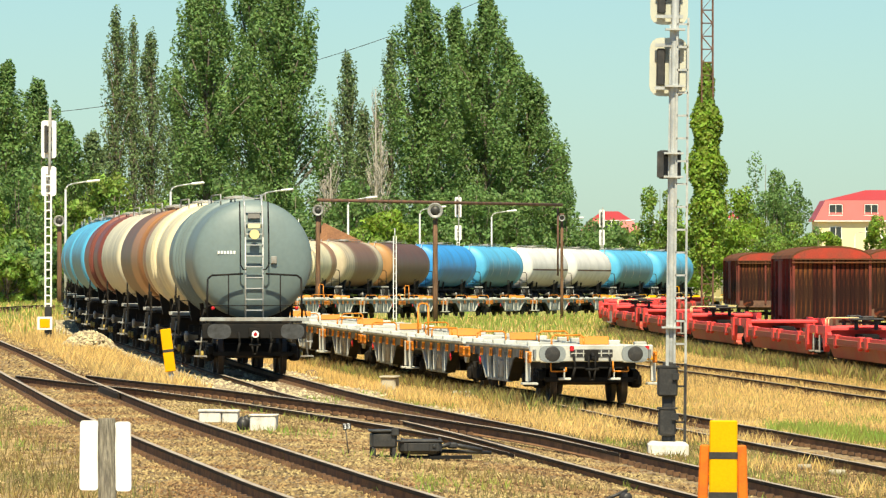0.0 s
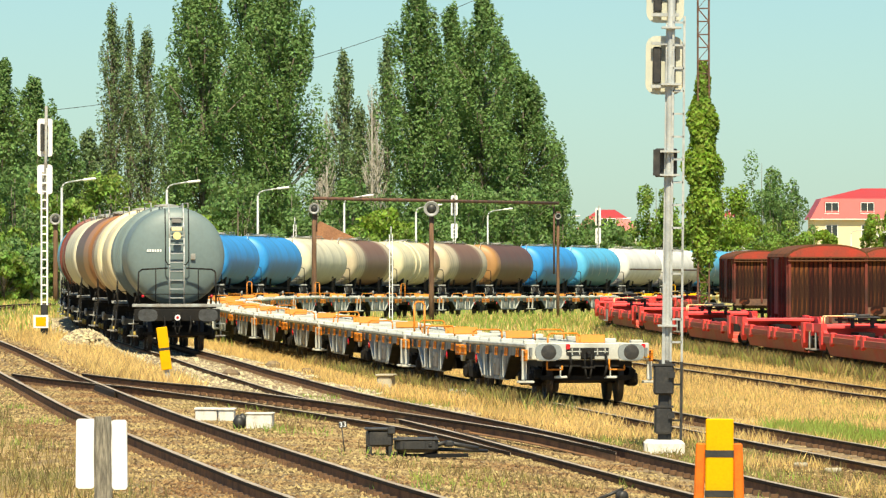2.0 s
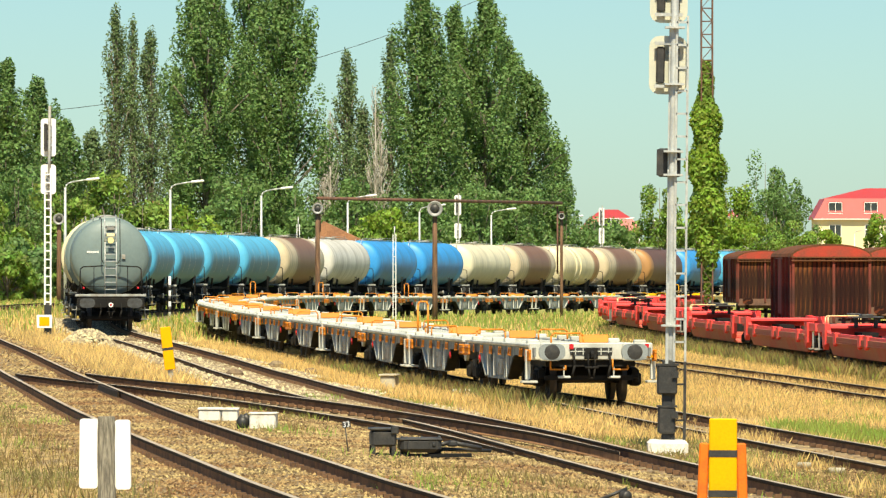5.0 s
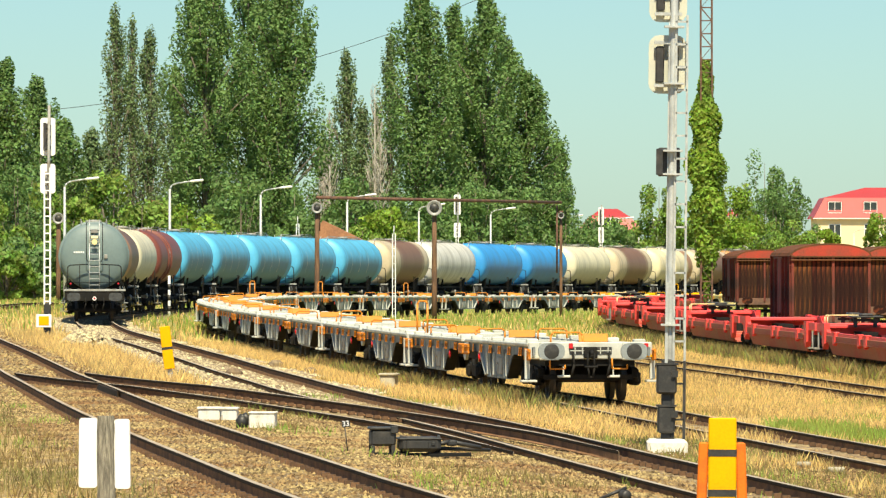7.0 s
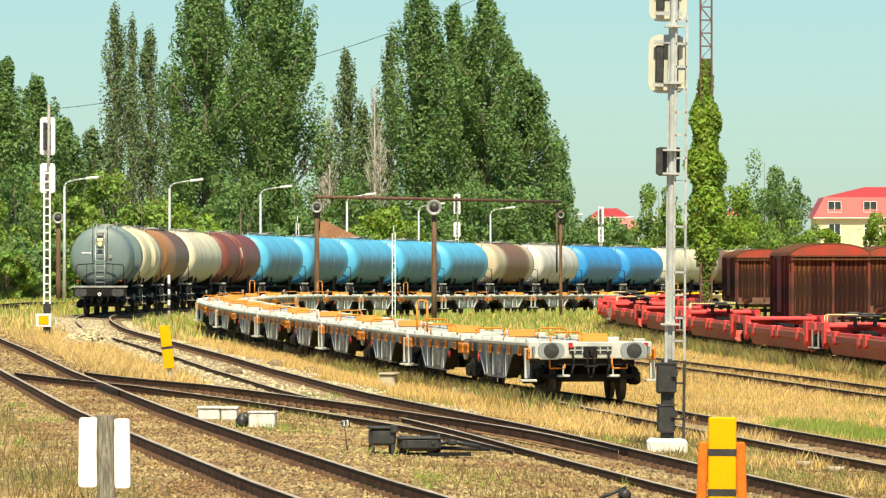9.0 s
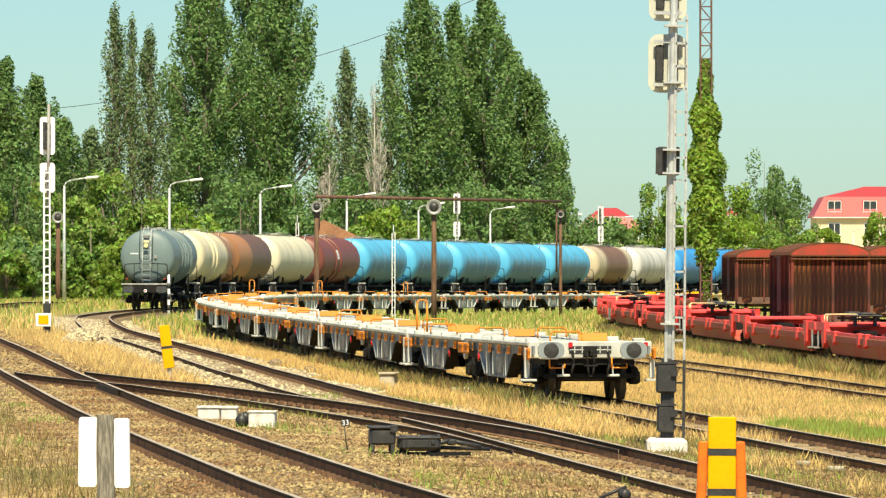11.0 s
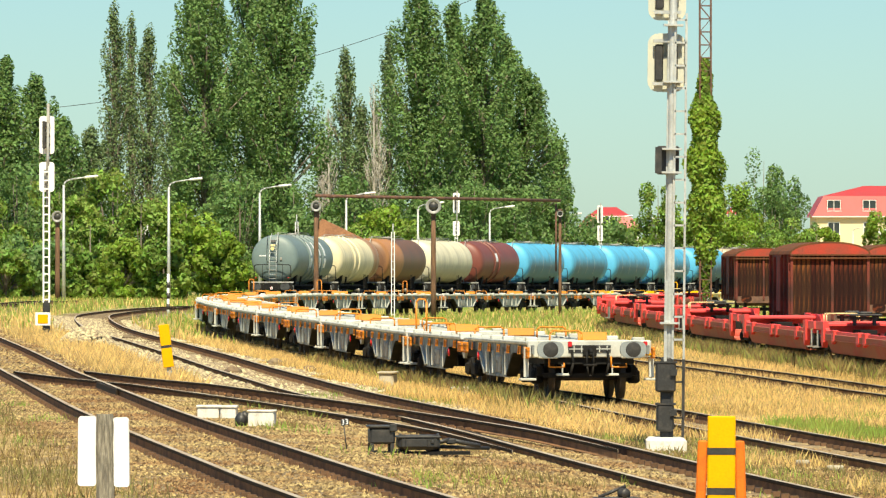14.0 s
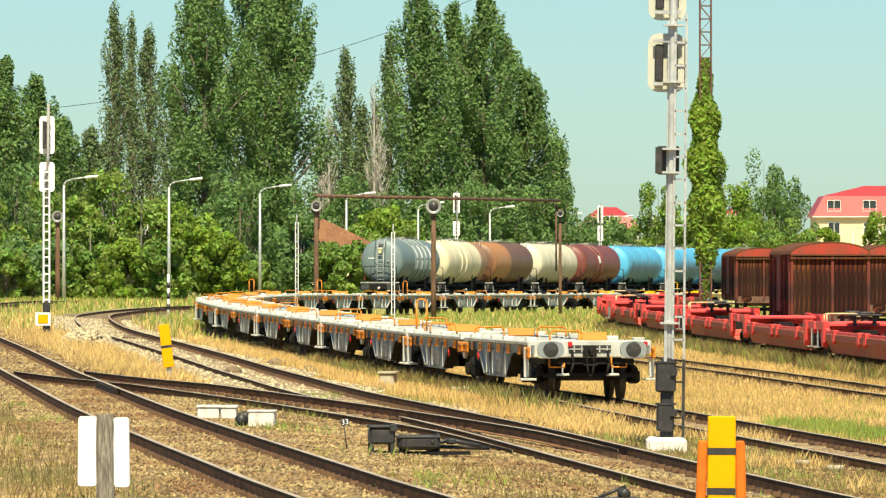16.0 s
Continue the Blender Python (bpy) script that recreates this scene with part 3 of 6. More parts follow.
def couplings(parent, m):
    """Draw hook, screw link and two brake hoses at a wagon's end that faces -y of m."""
    part("draw_hook", lambda: Shape().box(0.30, 0.05, 0.24, bevel=0.02).pipe([(0, -0.02, 0.02), (0, -0.20, 0.03), (0, -0.27, -0.04), (0, -0.22, -0.11)], 0.035, 8), M["underframe"], parent, "black draw hook", at=m, key="hook_a")
    part("screw_link", lambda: Shape().pipe([(-0.07, -0.06, -0.02), (-0.07, -0.12, -0.30), (-0.035, -0.10, -0.52), (0.035, -0.10, -0.52), (0.07, -0.12, -0.30), (0.07, -0.06, -0.02)], 0.022)
         .rod((-0.14, -0.12, -0.3), (0.14, -0.12, -0.3), 0.03), M["underframe"], parent, at=m, key="hook_b")
    for s in (-1, 1):
        part("brake_hose", lambda: Shape().pipe([(0, -0.02, 0.0), (0.02, -0.12, -0.25), (-0.04, -0.10, -0.5)], 0.028), M["underframe"], parent, "black rubber brake hose", at=m @ pose(s * 0.38, 0, 0), key="hook_c")


TANK_L, TANK_P = 12.35, 12.9149
RADIUS, TANK_Z = 1.43, 2.76


def tank_wagon(paint, label, rings=0):
    w = tagged(new("tank_wagon"), label, "tank wagon", group="tank wagons of the train")
    wheels = []
    L = TANK_L
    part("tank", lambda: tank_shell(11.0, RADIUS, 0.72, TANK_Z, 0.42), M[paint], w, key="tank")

    def frame_shape():
        sh = Shape()
        for s in (-1, 1):
            sh.box(0.16, L - 1.2, 0.30, s * 0.55, L / 2, 1.08)
        for y in (0.58, L - 0.58):
            sh.box(2.5, 0.16, 0.36, 0, y, 1.05, bevel=0.02)
            sh.box(2.3, 0.55, 0.05, 0, y + (0.3 if y < 5 else -0.3), 1.27)
        for y in (2.6, L - 2.6):   # saddles
            for s in (-1, 1):
                sh.prism([(0.15, 1.15), (0.95, 1.2), (1.05, 1.78), (0.8, 1.62), (0.5, 1.45), (0.15, 1.38)], 0.35, pose(0, y - 0.17, 0) @ Matrix.Diagonal((s, 1, 1, 1)))
        for y in (4.0, 6.2, 8.3):
            sh.box(2.2, 0.10, 0.16, 0, y, 1.02)
        sh.lathe([(0.2, 0), (0.22, 0.04), (0.22, 0.9), (0.2, 0.94)], pose(0.5, 4.4, 0.72, -90, 0, 0), 12)
        sh.box(0.5, 0.9, 0.4, -0.7, 7.4, 0.8, bevel=0.04)
        sh.rod((0, 6.17, 1.0), (0, 6.17, 1.5), 0.14, 10)
        for s in (-1, 1):
            sh.pipe([(s * 0.3, 6.17, 1.0), (s * 1.25, 6.17, 0.85)], 0.08, 8)
            sh.rod((s * 1.05, 5.0, 0.75), (s * 1.05, 8.0, 0.75), 0.03)
        return sh
    part("underframe", frame_shape, M["underframe"], w, "grimy black underframe", key="tank_frame")

    for y in (0.49, L - 0.49):
        part("headstock_edge", lambda: Shape().box(2.62, 0.05, 0.09, bevel=0.01), M["grey_steel"], w, at=pose(0, y, 1.33), key="tank_sill")
    buffers(w, 0.58, True, M["buffer"])
    buffers(w, L - 0.58 + 0.0, False, M["buffer"])
    couplings(w, pose(0, 0.48, 1.02))
    couplings(w, pose(0, L - 0.48, 1.02, 0, 0, 180))
    bogie(w, 2.4, "tb", wheels)
    bogie(w, L - 2.4, "tb", wheels)

    def walk_shape():
        sh = Shape()
        top = TANK_Z + RADIUS
        for k in range(12):
            sh.box(0.62, 0.02, 0.03, 0, 4.2 + k * 0.36, top + 0.06)
        for s in (-1, 1):
            sh.rod((s * 0.3, 2.6, top + 0.05), (s * 0.3, 9.8, top + 0.05), 0.025)
            sh.pipe([(s * 0.55, 4.4, top - 0.08), (s * 0.55, 4.4, top + 0.16), (s * 0.55, 8.0, top + 0.16), (s * 0.55, 8.0, top - 0.08)], 0.018)
            for y in (3, 5.4, 7.0, 9.4):
                sh.rod((s * 0.3, y, top - 0.05), (s * 0.3, y, top + 0.06), 0.02)
        return sh
    part("walkway", walk_shape, M["grey_steel"], w, "narrow steel walkway along the crown", key="tank_walk")
    part("hatch", lambda: Shape().lathe([(0.32, 0), (0.32, 0.10), (0.36, 0.10), (0.36, 0.14), (0.1, 0.18)], pose(0, 6.2, TANK_Z + RADIUS - 0.03), 16), M["grey_steel"], w, key="tank_hatch")

    def ladder_shape():
        sh = Shape()
        y = 0.62
        for s in (-1, 1):
            sh.pipe([(s * 0.21, y - 0.06, 1.36), (s * 0.21, y - 0.02, 3.3), (s * 0.21, y + 0.28, 4.02), (s * 0.21, 1.3, 4.30)], 0.022)
        for k in range(10):
            z = 1.55 + k * 0.26
            yy = y - 0.05 if z < 3.3 else y - 0.02 + (z - 3.3) * 0.42
            sh.box(0.42, 0.04, 0.026, 0, yy, z)
        return sh
    part("end_ladder", ladder_shape, M["galv"], w, "galvanised end ladder", key="tank_ladder")

    y = 0.50
    for s in (-1, 1):
        part("cage_rail", lambda: Shape().pipe([(s * 0.34, y + 0.25, 4.15), (s * 0.34, y - 0.02, 3.4), (s * 0.34, y - 0.06, 2.65), (s * 0.27, y - 0.02, 2.52), (s * 0.2, y, 2.52)], 0.016), M["underframe"], w, key=("cage", s))
        part("end_railing", lambda: Shape().pipe([(s * 0.27, y, 2.42), (s * 1.02, y, 2.38), (s * 1.12, y, 2.30), (s * 1.14, y, 1.36)], 0.026), M["underframe"], w, "thin dark end railing", key=("railing", s))
        part("railing_post", lambda: Shape().rod((s * 0.62, y, 2.40), (s * 0.62, y, 1.36), 0.015), M["underframe"], w, key=("rail_post", s))
        part("grab_handle", lambda: Shape().pipe([(s * 1.25, y, 1.36), (s * 1.2, y, 1.58), (s * 1.05, y, 1.68)], 0.018), M["underframe"], w, key=("grab", s))
    part("cross_bar", lambda: Shape().rod((-1.05, y, 1.66), (1.05, y, 1.66), 0.013), M["underframe"], w, key="cage_bar")

    for y in (0.75, L - 0.75):
        for s in (-1, 1):
            part("footstep", lambda: Shape().pipe([(0, 0, 1.15), (0.08, 0, 0.45), (-0.10, 0, 0.42)], 0.02).box(0.30, 0.22, 0.03, 0.06, 0, 0.45).box(0.30, 0.22, 0.03, 0.04, 0, 0.80), M["grey_steel"], w,
                 "steel footstep at the corner", at=pose(s * 1.22, y, 0, 0, 0, 0 if s > 0 else 180), key="tank_step")
    for s in (-1, 1):
        part("side_ladder", lambda: Shape().box(0.035, 0.035, 1.0, 0, -0.18, 0.5).box(0.035, 0.035, 1.0, 0, 0.18, 0.5).box(0.03, 0.36, 0.03, 0, 0, 0.15).box(0.03, 0.36, 0.03, 0, 0, 0.42)
             .box(0.03, 0.36, 0.03, 0, 0, 0.68).box(0.03, 0.36, 0.03, 0, 0, 0.94), M["underframe"], w, "grimy side ladder", at=pose(s * 1.42, 7.2, 0.85), key="side_ladder")
        part("drain_valve", lambda: Shape().lathe([(0.09, 0), (0.09, 0.25), (0.13, 0.25), (0.13, 0.32), (0.07, 0.34)], None, 10), M["grey_steel"], w, at=pose(s * 1.0, 6.17, 0.84, 0, 90 * s, 0), key="valve")
        part("tank_strut", lambda: Shape().box(0.09, 0.14, 0.55, 0, 0, 0.27), M["underframe"], w, "sooty tank support", at=pose(s * 1.0, 3.6, 1.15, 0, 8 * s, 0), key="strut")
    if rings:
        sh = Shape()
        for k in range(rings):
            y = 4.4 + k * 1.25
            sh.lathe([(RADIUS - 0.02, 0), (RADIUS + 0.09, 0.01), (RADIUS + 0.09, 0.11), (RADIUS - 0.02, 0.12)], pose(0, y, TANK_Z, -90, 0, 0), 44)
        part("stiffening_ring", sh, M[paint], w, key="ring%d" % rings + paint)
    return w, wheels


def lathe_band(y, width, a0, a1, proud):
    """A strip of a tank's skin between two angles (0 is the right-hand side, 90 the crown)."""
    sh = Shape()
    n = 8
    v = []
    for k in range(n + 1):
        a = radians(a0 + (a1 - a0) * k / n)
        for yy in (y, y + width):
            v.append(((RADIUS + proud) * math.cos(a), yy, TANK_Z + (RADIUS + proud) * math.sin(a)))
    f = [(2 * k, 2 * k + 1, 2 * k + 3, 2 * k + 2) for k in range(n)]
    return sh.add(v, f, smooth=True)


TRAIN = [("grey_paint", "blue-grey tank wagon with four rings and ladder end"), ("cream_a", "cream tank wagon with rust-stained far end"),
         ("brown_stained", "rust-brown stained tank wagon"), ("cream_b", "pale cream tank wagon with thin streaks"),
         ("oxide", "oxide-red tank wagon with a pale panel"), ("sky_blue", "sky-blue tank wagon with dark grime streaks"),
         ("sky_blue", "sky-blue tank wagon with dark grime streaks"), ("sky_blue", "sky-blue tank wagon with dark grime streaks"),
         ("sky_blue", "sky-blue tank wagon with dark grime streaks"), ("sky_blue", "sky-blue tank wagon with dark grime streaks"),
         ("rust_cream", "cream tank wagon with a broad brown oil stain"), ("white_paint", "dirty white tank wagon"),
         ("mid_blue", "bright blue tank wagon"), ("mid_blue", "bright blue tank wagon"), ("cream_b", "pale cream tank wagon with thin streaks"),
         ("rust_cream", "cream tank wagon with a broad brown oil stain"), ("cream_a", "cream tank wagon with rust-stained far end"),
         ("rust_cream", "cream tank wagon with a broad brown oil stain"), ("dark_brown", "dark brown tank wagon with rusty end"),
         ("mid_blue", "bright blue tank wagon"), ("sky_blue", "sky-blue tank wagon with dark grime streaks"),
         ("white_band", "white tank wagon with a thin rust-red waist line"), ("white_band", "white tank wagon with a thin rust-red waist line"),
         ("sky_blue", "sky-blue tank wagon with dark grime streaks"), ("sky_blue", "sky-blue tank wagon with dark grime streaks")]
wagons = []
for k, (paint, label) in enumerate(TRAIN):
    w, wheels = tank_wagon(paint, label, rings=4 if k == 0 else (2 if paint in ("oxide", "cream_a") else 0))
    wagons.append((w, wheels))
    if paint == "white_band":
        for a0, a1 in ((-9, -4.5), (184.5, 189)):
            part("waist_band", lathe_band(1.2, 10.0, a0, a1, 0.004), M["rust_iron"], w, "thin rust-red waist line", key="waist%d" % a0)
    if k == 0:
        # the last wagon: plates, sign, lettering bars and tail lamps
        for z, h, mat in ((3.80, 0.14, "black"), (3.56, 0.12, "faded_yellow")):
            part("warning_plate", Shape().box(0.30, 0.02, h, 0, 0.58 + (z - 3.3) * 0.42 - 0.06, z, rx=-23, bevel=0.008), M[mat], w)
        part("round_sign", Shape().lathe([(0.02, 0), (0.12, 0), (0.12, 0.015), (0.02, 0.015)], pose(0, 0.50, 3.36, 75, 0, 0), 18, smooth=False), M["faded_yellow"], w, "round yellow sign")
        bars = Shape()
        for i in range(6):
            bars.box(0.05, 0.012, 0.07, -0.84 + i * 0.075, 0.768 + (2 - i) * 0.008, 2.93)
        part("lettering_bars", bars, M["white_board"], w, "small white lettering bars")
        part("notice_box", Shape().box(0.14, 0.05, 0.18, 0.48, 0.70, 2.75, bevel=0.015), M["grey_steel"], w)
        for i, yy in enumerate((4.75, 6.0, 7.25, 8.5)):
            for a0, a1 in ((-22, 2), (8, 46)):
                part("lettering_bar", lathe_band(yy, 0.62 if i % 2 else 0.5, a0, a1, 0.006), M["white_board"], w, "white lettering bar between the rings")
        for s in (-1, 1):
            part("tail_lamp", Shape().lathe([(0.03, 0), (0.045, 0.02), (0.045, 0.08), (0.03, 0.10)], pose(s * 1.0, 0.46, 1.60, 90, 0, 0), 12), M["signal_red"], w, "red tail lamp")
        part("tail_disc", Shape().lathe([(0.02, 0), (0.085, 0), (0.085, 0.02), (0.02, 0.02)], pose(0.0, 0.22, 0.98, 90, 0, 0), 16, smooth=False), M["white_board"], w, "white tail disc")
        part("tail_disc_centre", Shape().lathe([(0.01, 0), (0.045, 0), (0.045, 0.01), (0.01, 0.01)], pose(0.0, 0.20, 0.98, 90, 0, 0), 12, smooth=False), M["signal_red"], w, "red disc centre")
    if paint == "oxide":
        part("data_panel", lathe_band(4.6, 0.8, 2, 26, 0.006), M["white_board"], w, "pale data panel")
    if paint == "sky_blue":
        # pale outline of the side lettering and walkway brackets
        sh = Shape()
        for yy in (3.0, 5.2, 7.4):
            b = lathe_band(yy, 0.07, -30, 25, 0.005)
            sh.add(b.v, b.f, smooth=True)
        part("side_marking", sh, M["galv"], w, key="blue_mark")


# ---------------- articulated container wagons ----------------
def container_wagon(half_at, body, deck, trim, label, group, tall=False):
    """Two hinged halves on three bogies. half_at: poses of the two halves."""
    w = tagged(new("container_wagon"), label, "flat wagon", group=group)
    wheels = []
    for h, m in enumerate(half_at):

        def side_sill():
            sh = Shape()
            for s in (-1, 1):
                # fish-belly web with two deep bays
                out = [(0.2, 1.14), (0.2, 0.95), (3.0, 0.95), (3.4, 0.87), (4.3, 0.44), (4.5, 0.40), (8.8, 0.40), (9.0, 0.44), (9.9, 0.87), (10.3, 0.95), (12.9, 0.95), (12.9, 1.14)]
                sh.prism(out, 0.05, pose(s * 1.22 + 0.025, 0, 0, 0, 0, 90))
                for y in (2.2, 5.2, 7.9, 11.2):
                    sh.box(0.10, 0.07, 0.62 if 4 < y < 9 else 0.18, s * 1.25, y, 0.74 if 4 < y < 9 else 1.03)
                sh.box(0.06, 4.4, 0.05, s * 1.24, 6.6, 0.425)
            return sh
        part("side_sill", side_sill, M[body], w, at=m, key="sill" + body)

        def deck_shape():
            sh = Shape()
            for s in (-1, 1):
                sh.box(0.30, 12.5, 0.07, s * 1.17, 6.78, 1.18, bevel=0.015)
            for y in (0.75, 2.1, 4.4, 6.55, 8.7, 11.0, 12.8):
                sh.box(2.1, 0.34, 0.10, 0, y, 1.13)
            sh.box(0.5, 12.2, 0.10, 0, 6.85, 1.10)
            for y in (1.2, 5.4, 7.8, 12.0):
                for s in (-1, 1):
                    sh.box(0.26, 0.22, 0.10, s * 1.14, y, 1.25, bevel=0.02)
            return sh
        part("deck_frame", deck_shape, M[deck], w, at=m, key="deck" + deck)
        for sd in (-1, 1):
            part("side_hatch", lambda: Shape().box(0.05, 1.0, 0.36, 0, 0, 0, bevel=0.015).box(0.03, 0.12, 0.06, 0.03, 0.3, 0.05).box(0.03, 0.12, 0.06, -0.03, 0.3, 0.05), M["grey_steel"], w, "weathered hatch in the side bay", at=m @ pose(sd * 1.265, 6.1, 0.68), key="bayhatch")
            for y in (4.75, 7.25, 8.45):
                part("rib", lambda: Shape().box(0.08, 0.035, 0.52, bevel=0.01), M[deck], w, "white rib on the side bay", at=m @ pose(sd * 1.27, y, 0.71), key="bayrib" + deck)
            if h == 1:
                part("gusset", lambda: Shape().prism([(-0.75, 1.10), (0.75, 1.10), (0.12, 0.72), (-0.12, 0.72)], 0.06, pose(0.03, 0, 0, 0, 0, 90)), M[deck], w, "white gusset at the hinge", at=m @ pose(sd * 1.27, 0, 0), key="gusset" + deck)
            part("handbrake_wheel", lambda: Shape().lathe([(0.10, -0.012), (0.10, 0.012), (0.075, 0.018), (0.02, 0.03), (0.02, -0.03), (0.075, -0.018)], pose(0, 0, 0, 0, 90, 0), 14), M["signal_red"], w, "small red brake wheel",
                 at=m @ pose(sd * 1.31, 3.2 if h else 10.0, 0.82), key="brakewheel")

        for sd in (-1, 1):
            for y in (1.8, 2.15, 3.9, 4.25, 5.8, 6.15, 7.6, 7.95, 9.5, 9.85, 11.3):
                part("lashing_hook", lambda: Shape().box(0.03, 0.055, 0.19, rx=38, bevel=0.008).box(0.03, 0.09, 0.03, 0, 0.05, -0.08), M[trim], w, at=m @ pose(sd * 1.31, y, 1.03), key="hook1")
            for y in (0.5, 12.5):
                part("corner_step", lambda: Shape().box(0.05, 0.8, 0.04, 0, 0, -0.07).box(0.05, 0.8, 0.04, 0, 0, 0.07).box(0.05, 0.05, 0.24, 0, -0.35, 0, rx=15).box(0.05, 0.05, 0.24, 0, -0.1, 0, rx=15)
                     .box(0.05, 0.05, 0.24, 0, 0.15, 0, rx=15).box(0.05, 0.05, 0.24, 0, 0.38, 0, rx=15), M[trim], w, "slotted corner step", at=m @ pose(sd * 1.33, y, 0.98), key="cstep")
        for x, y in (((0.12, 0.9),) if h == 0 else ((0.08, 0.35), (0.12, 12.2))):
            part("folding_stop", lambda: Shape().box(0.62, 0.05, 0.18, rx=-14, bevel=0.012), M[trim], w, "folding container stop", at=m @ pose(x, y, 1.32), key="flap1")
        for x, y in (((-0.47, 0.7),) if h == 0 else ((-0.66, 0.35), (0.80, 0.35), (-0.47, 12.4))):
            part("grab_rail", lambda: Shape().pipe([(-0.34, 0, 0), (-0.34, 0, 0.20), (-0.28, 0, 0.26), (0.28, 0, 0.26), (0.34, 0, 0.20), (0.34, 0, 0)], 0.022), M[trim], w, "bent tube grab rail", at=m @ pose(x, y, 1.18), key="hoop1")

        for sd in (-1, 1):
            # near plate is coloured black to carry the shade below the deck
            part("web_stiffener", lambda: Shape().prism([(3.0, 0.95), (3.1, 0.955), (3.46, 0.89), (4.36, 0.46), (4.3, 0.42), (3.36, 0.85)], 0.24, pose(0.12, 0, 0, 0, 0, 90)), M["underframe"], w, "dark plate under the sill, shade put into its colour", at=m @ pose(sd * 1.20, 0, 0), key="edge_near")
            part("web_stiffener", lambda: Shape().prism([(9.0, 0.42), (8.9, 0.45), (9.82, 0.89), (10.2, 0.955), (10.3, 0.95), (9.95, 0.85)], 0.10, pose(0.05, 0, 0, 0, 0, 90)), M[deck], w, "white-edged sill stiffener", at=m @ pose(sd * 1.25, 0, 0), key="edge_far" + deck)

        for sd in (-1, 1):
            part("footstep", lambda: Shape().box(0.10, 0.12, 0.62, 0, 0, 0.78).rod((0, 0, 0.6), (0, 0, 0.42), 0.02).box(0.34, 0.34, 0.05, 0.03, 0, 0.42, bevel=0.01), M["flat_white"], w,
                 at=m @ pose(sd * 1.33, 0.55 if h == 0 else 12.6, 0), key="fstep")
        end = m @ (pose(0, 0.0, 0) if h == 0 else pose(0, 13.2, 0, 0, 0, 180))

        def head():
            sh = Shape()
            sh.box(2.62, 0.14, 0.36, 0, 0.48, 1.06, bevel=0.02)
            for x in (-0.875, 0.875):
                sh.box(0.42, 0.06, 0.38, x, 0.39, 1.05, bevel=0.02)
            return sh
        part("headstock", head, M["flat_white"], w, at=end, key="head")
        for s in (-1, 1):
            part("buffer", buffer_shape, M["flat_grey"], w, at=end @ pose(s * 0.875, 0.58, 1.05, 90, 0, 0), key="buffer")
            part("buffer_face", lambda: Shape().lathe([(0.01, 0), (0.17, 0), (0.15, 0.006), (0.01, 0.006)], None, 16), M["black"], w, "black grease patch",
                 at=end @ pose(s * 0.875, -0.008, 1.05, 90, 0, 0), key="grease")
        for x in (-0.27, 0.27):
            part("pocket_slot", lambda: Shape().box(0.36, 0.02, 0.16, bevel=0.004), M["black"], w, "dark slot in the headstock", at=end @ pose(x, 0.405, 1.06), key="slot")
            part("slot_rim", lambda: Shape().box(0.34, 0.02, 0.02, 0, 0, 0.0).box(0.02, 0.02, 0.14, -0.06).box(0.02, 0.02, 0.14, 0.10), M["flat_white"], w, at=end @ pose(x, 0.392, 1.06), key="slotrim")
        part("warning_triangle", lambda: Shape().prism([(-0.10, -0.09), (0.10, -0.09), (0.0, 0.09)], 0.012), M["yellow"], w, "yellow warning triangle", at=end @ pose(1.22, 0.395, 1.02), key="wtri")
        for x in (-0.7, 0.62):
            part("shunter_step", lambda: Shape().box(0.26, 0.16, 0.05, bevel=0.01).box(0.03, 0.03, 0.3, 0, 0.05, 0.15), M["flat_white"], w, "small white footplate under the headstock", at=end @ pose(x * 0.8, 0.48, 0.52), key="shstep")
            part("shunter_handle", lambda: Shape().pipe([(-0.16, 0, 0), (-0.16, -0.03, -0.22), (0.16, -0.03, -0.22), (0.16, 0, -0.14)], 0.018), M[trim], w, "bent shunter's handle", at=end @ pose(x, 0.42, 0.90), key="shand")
        couplings(w, end @ pose(0, 0.40, 1.02))
        for x in (-0.42, 1.18):
            part("lamp_bracket", lambda: Shape().box(0.09, 0.06, 0.12, bevel=0.015), M["signal_red"], w, "red lamp bracket", at=end @ pose(x, 0.38, 1.16), key="lampb")
        for y in ((2.1,) if h == 0 else (0.0, 11.1)):
            b = part("bogie", bogie_frame, M["underframe"], w, "sooty steel bogie frame", at=m @ pose(0, y, 0), key="bogie")
            for o in (-0.9, 0.9):
                part("wheelset", axle_set, M["wheel"], b, at=pose(0, o, 0.455), key="axle")
        # beam widened with added dark blocks that stand in for the shade underneath
        part("centre_beam", lambda: Shape().box(1.9, 12.2, 0.36, 0, 6.6, 0.92).box(1.9, 4.2, 0.42, 0, 6.6, 0.68).box(1.3, 1.1, 0.35, 0.3, 9.4, 0.72).box(1.2, 0.9, 0.4, -0.2, 4.0, 0.7), M["underframe"], w, at=m, key="cbeam")
    if tall:
        for m, y in ((half_at[1], 12.7),):
            part("brake_rail", lambda: Shape().pipe([(-0.13, 0, 0), (-0.13, 0, 0.78), (-0.08, 0, 0.86), (0.08, 0, 0.86), (0.13, 0, 0.78), (0.13, 0, 0)], 0.026), M[trim], w, "tall tube rail by the brake platform", at=m @ pose(-1.0, y, 1.2), key="tall")
    return w


POCKET_HALF = 20.5


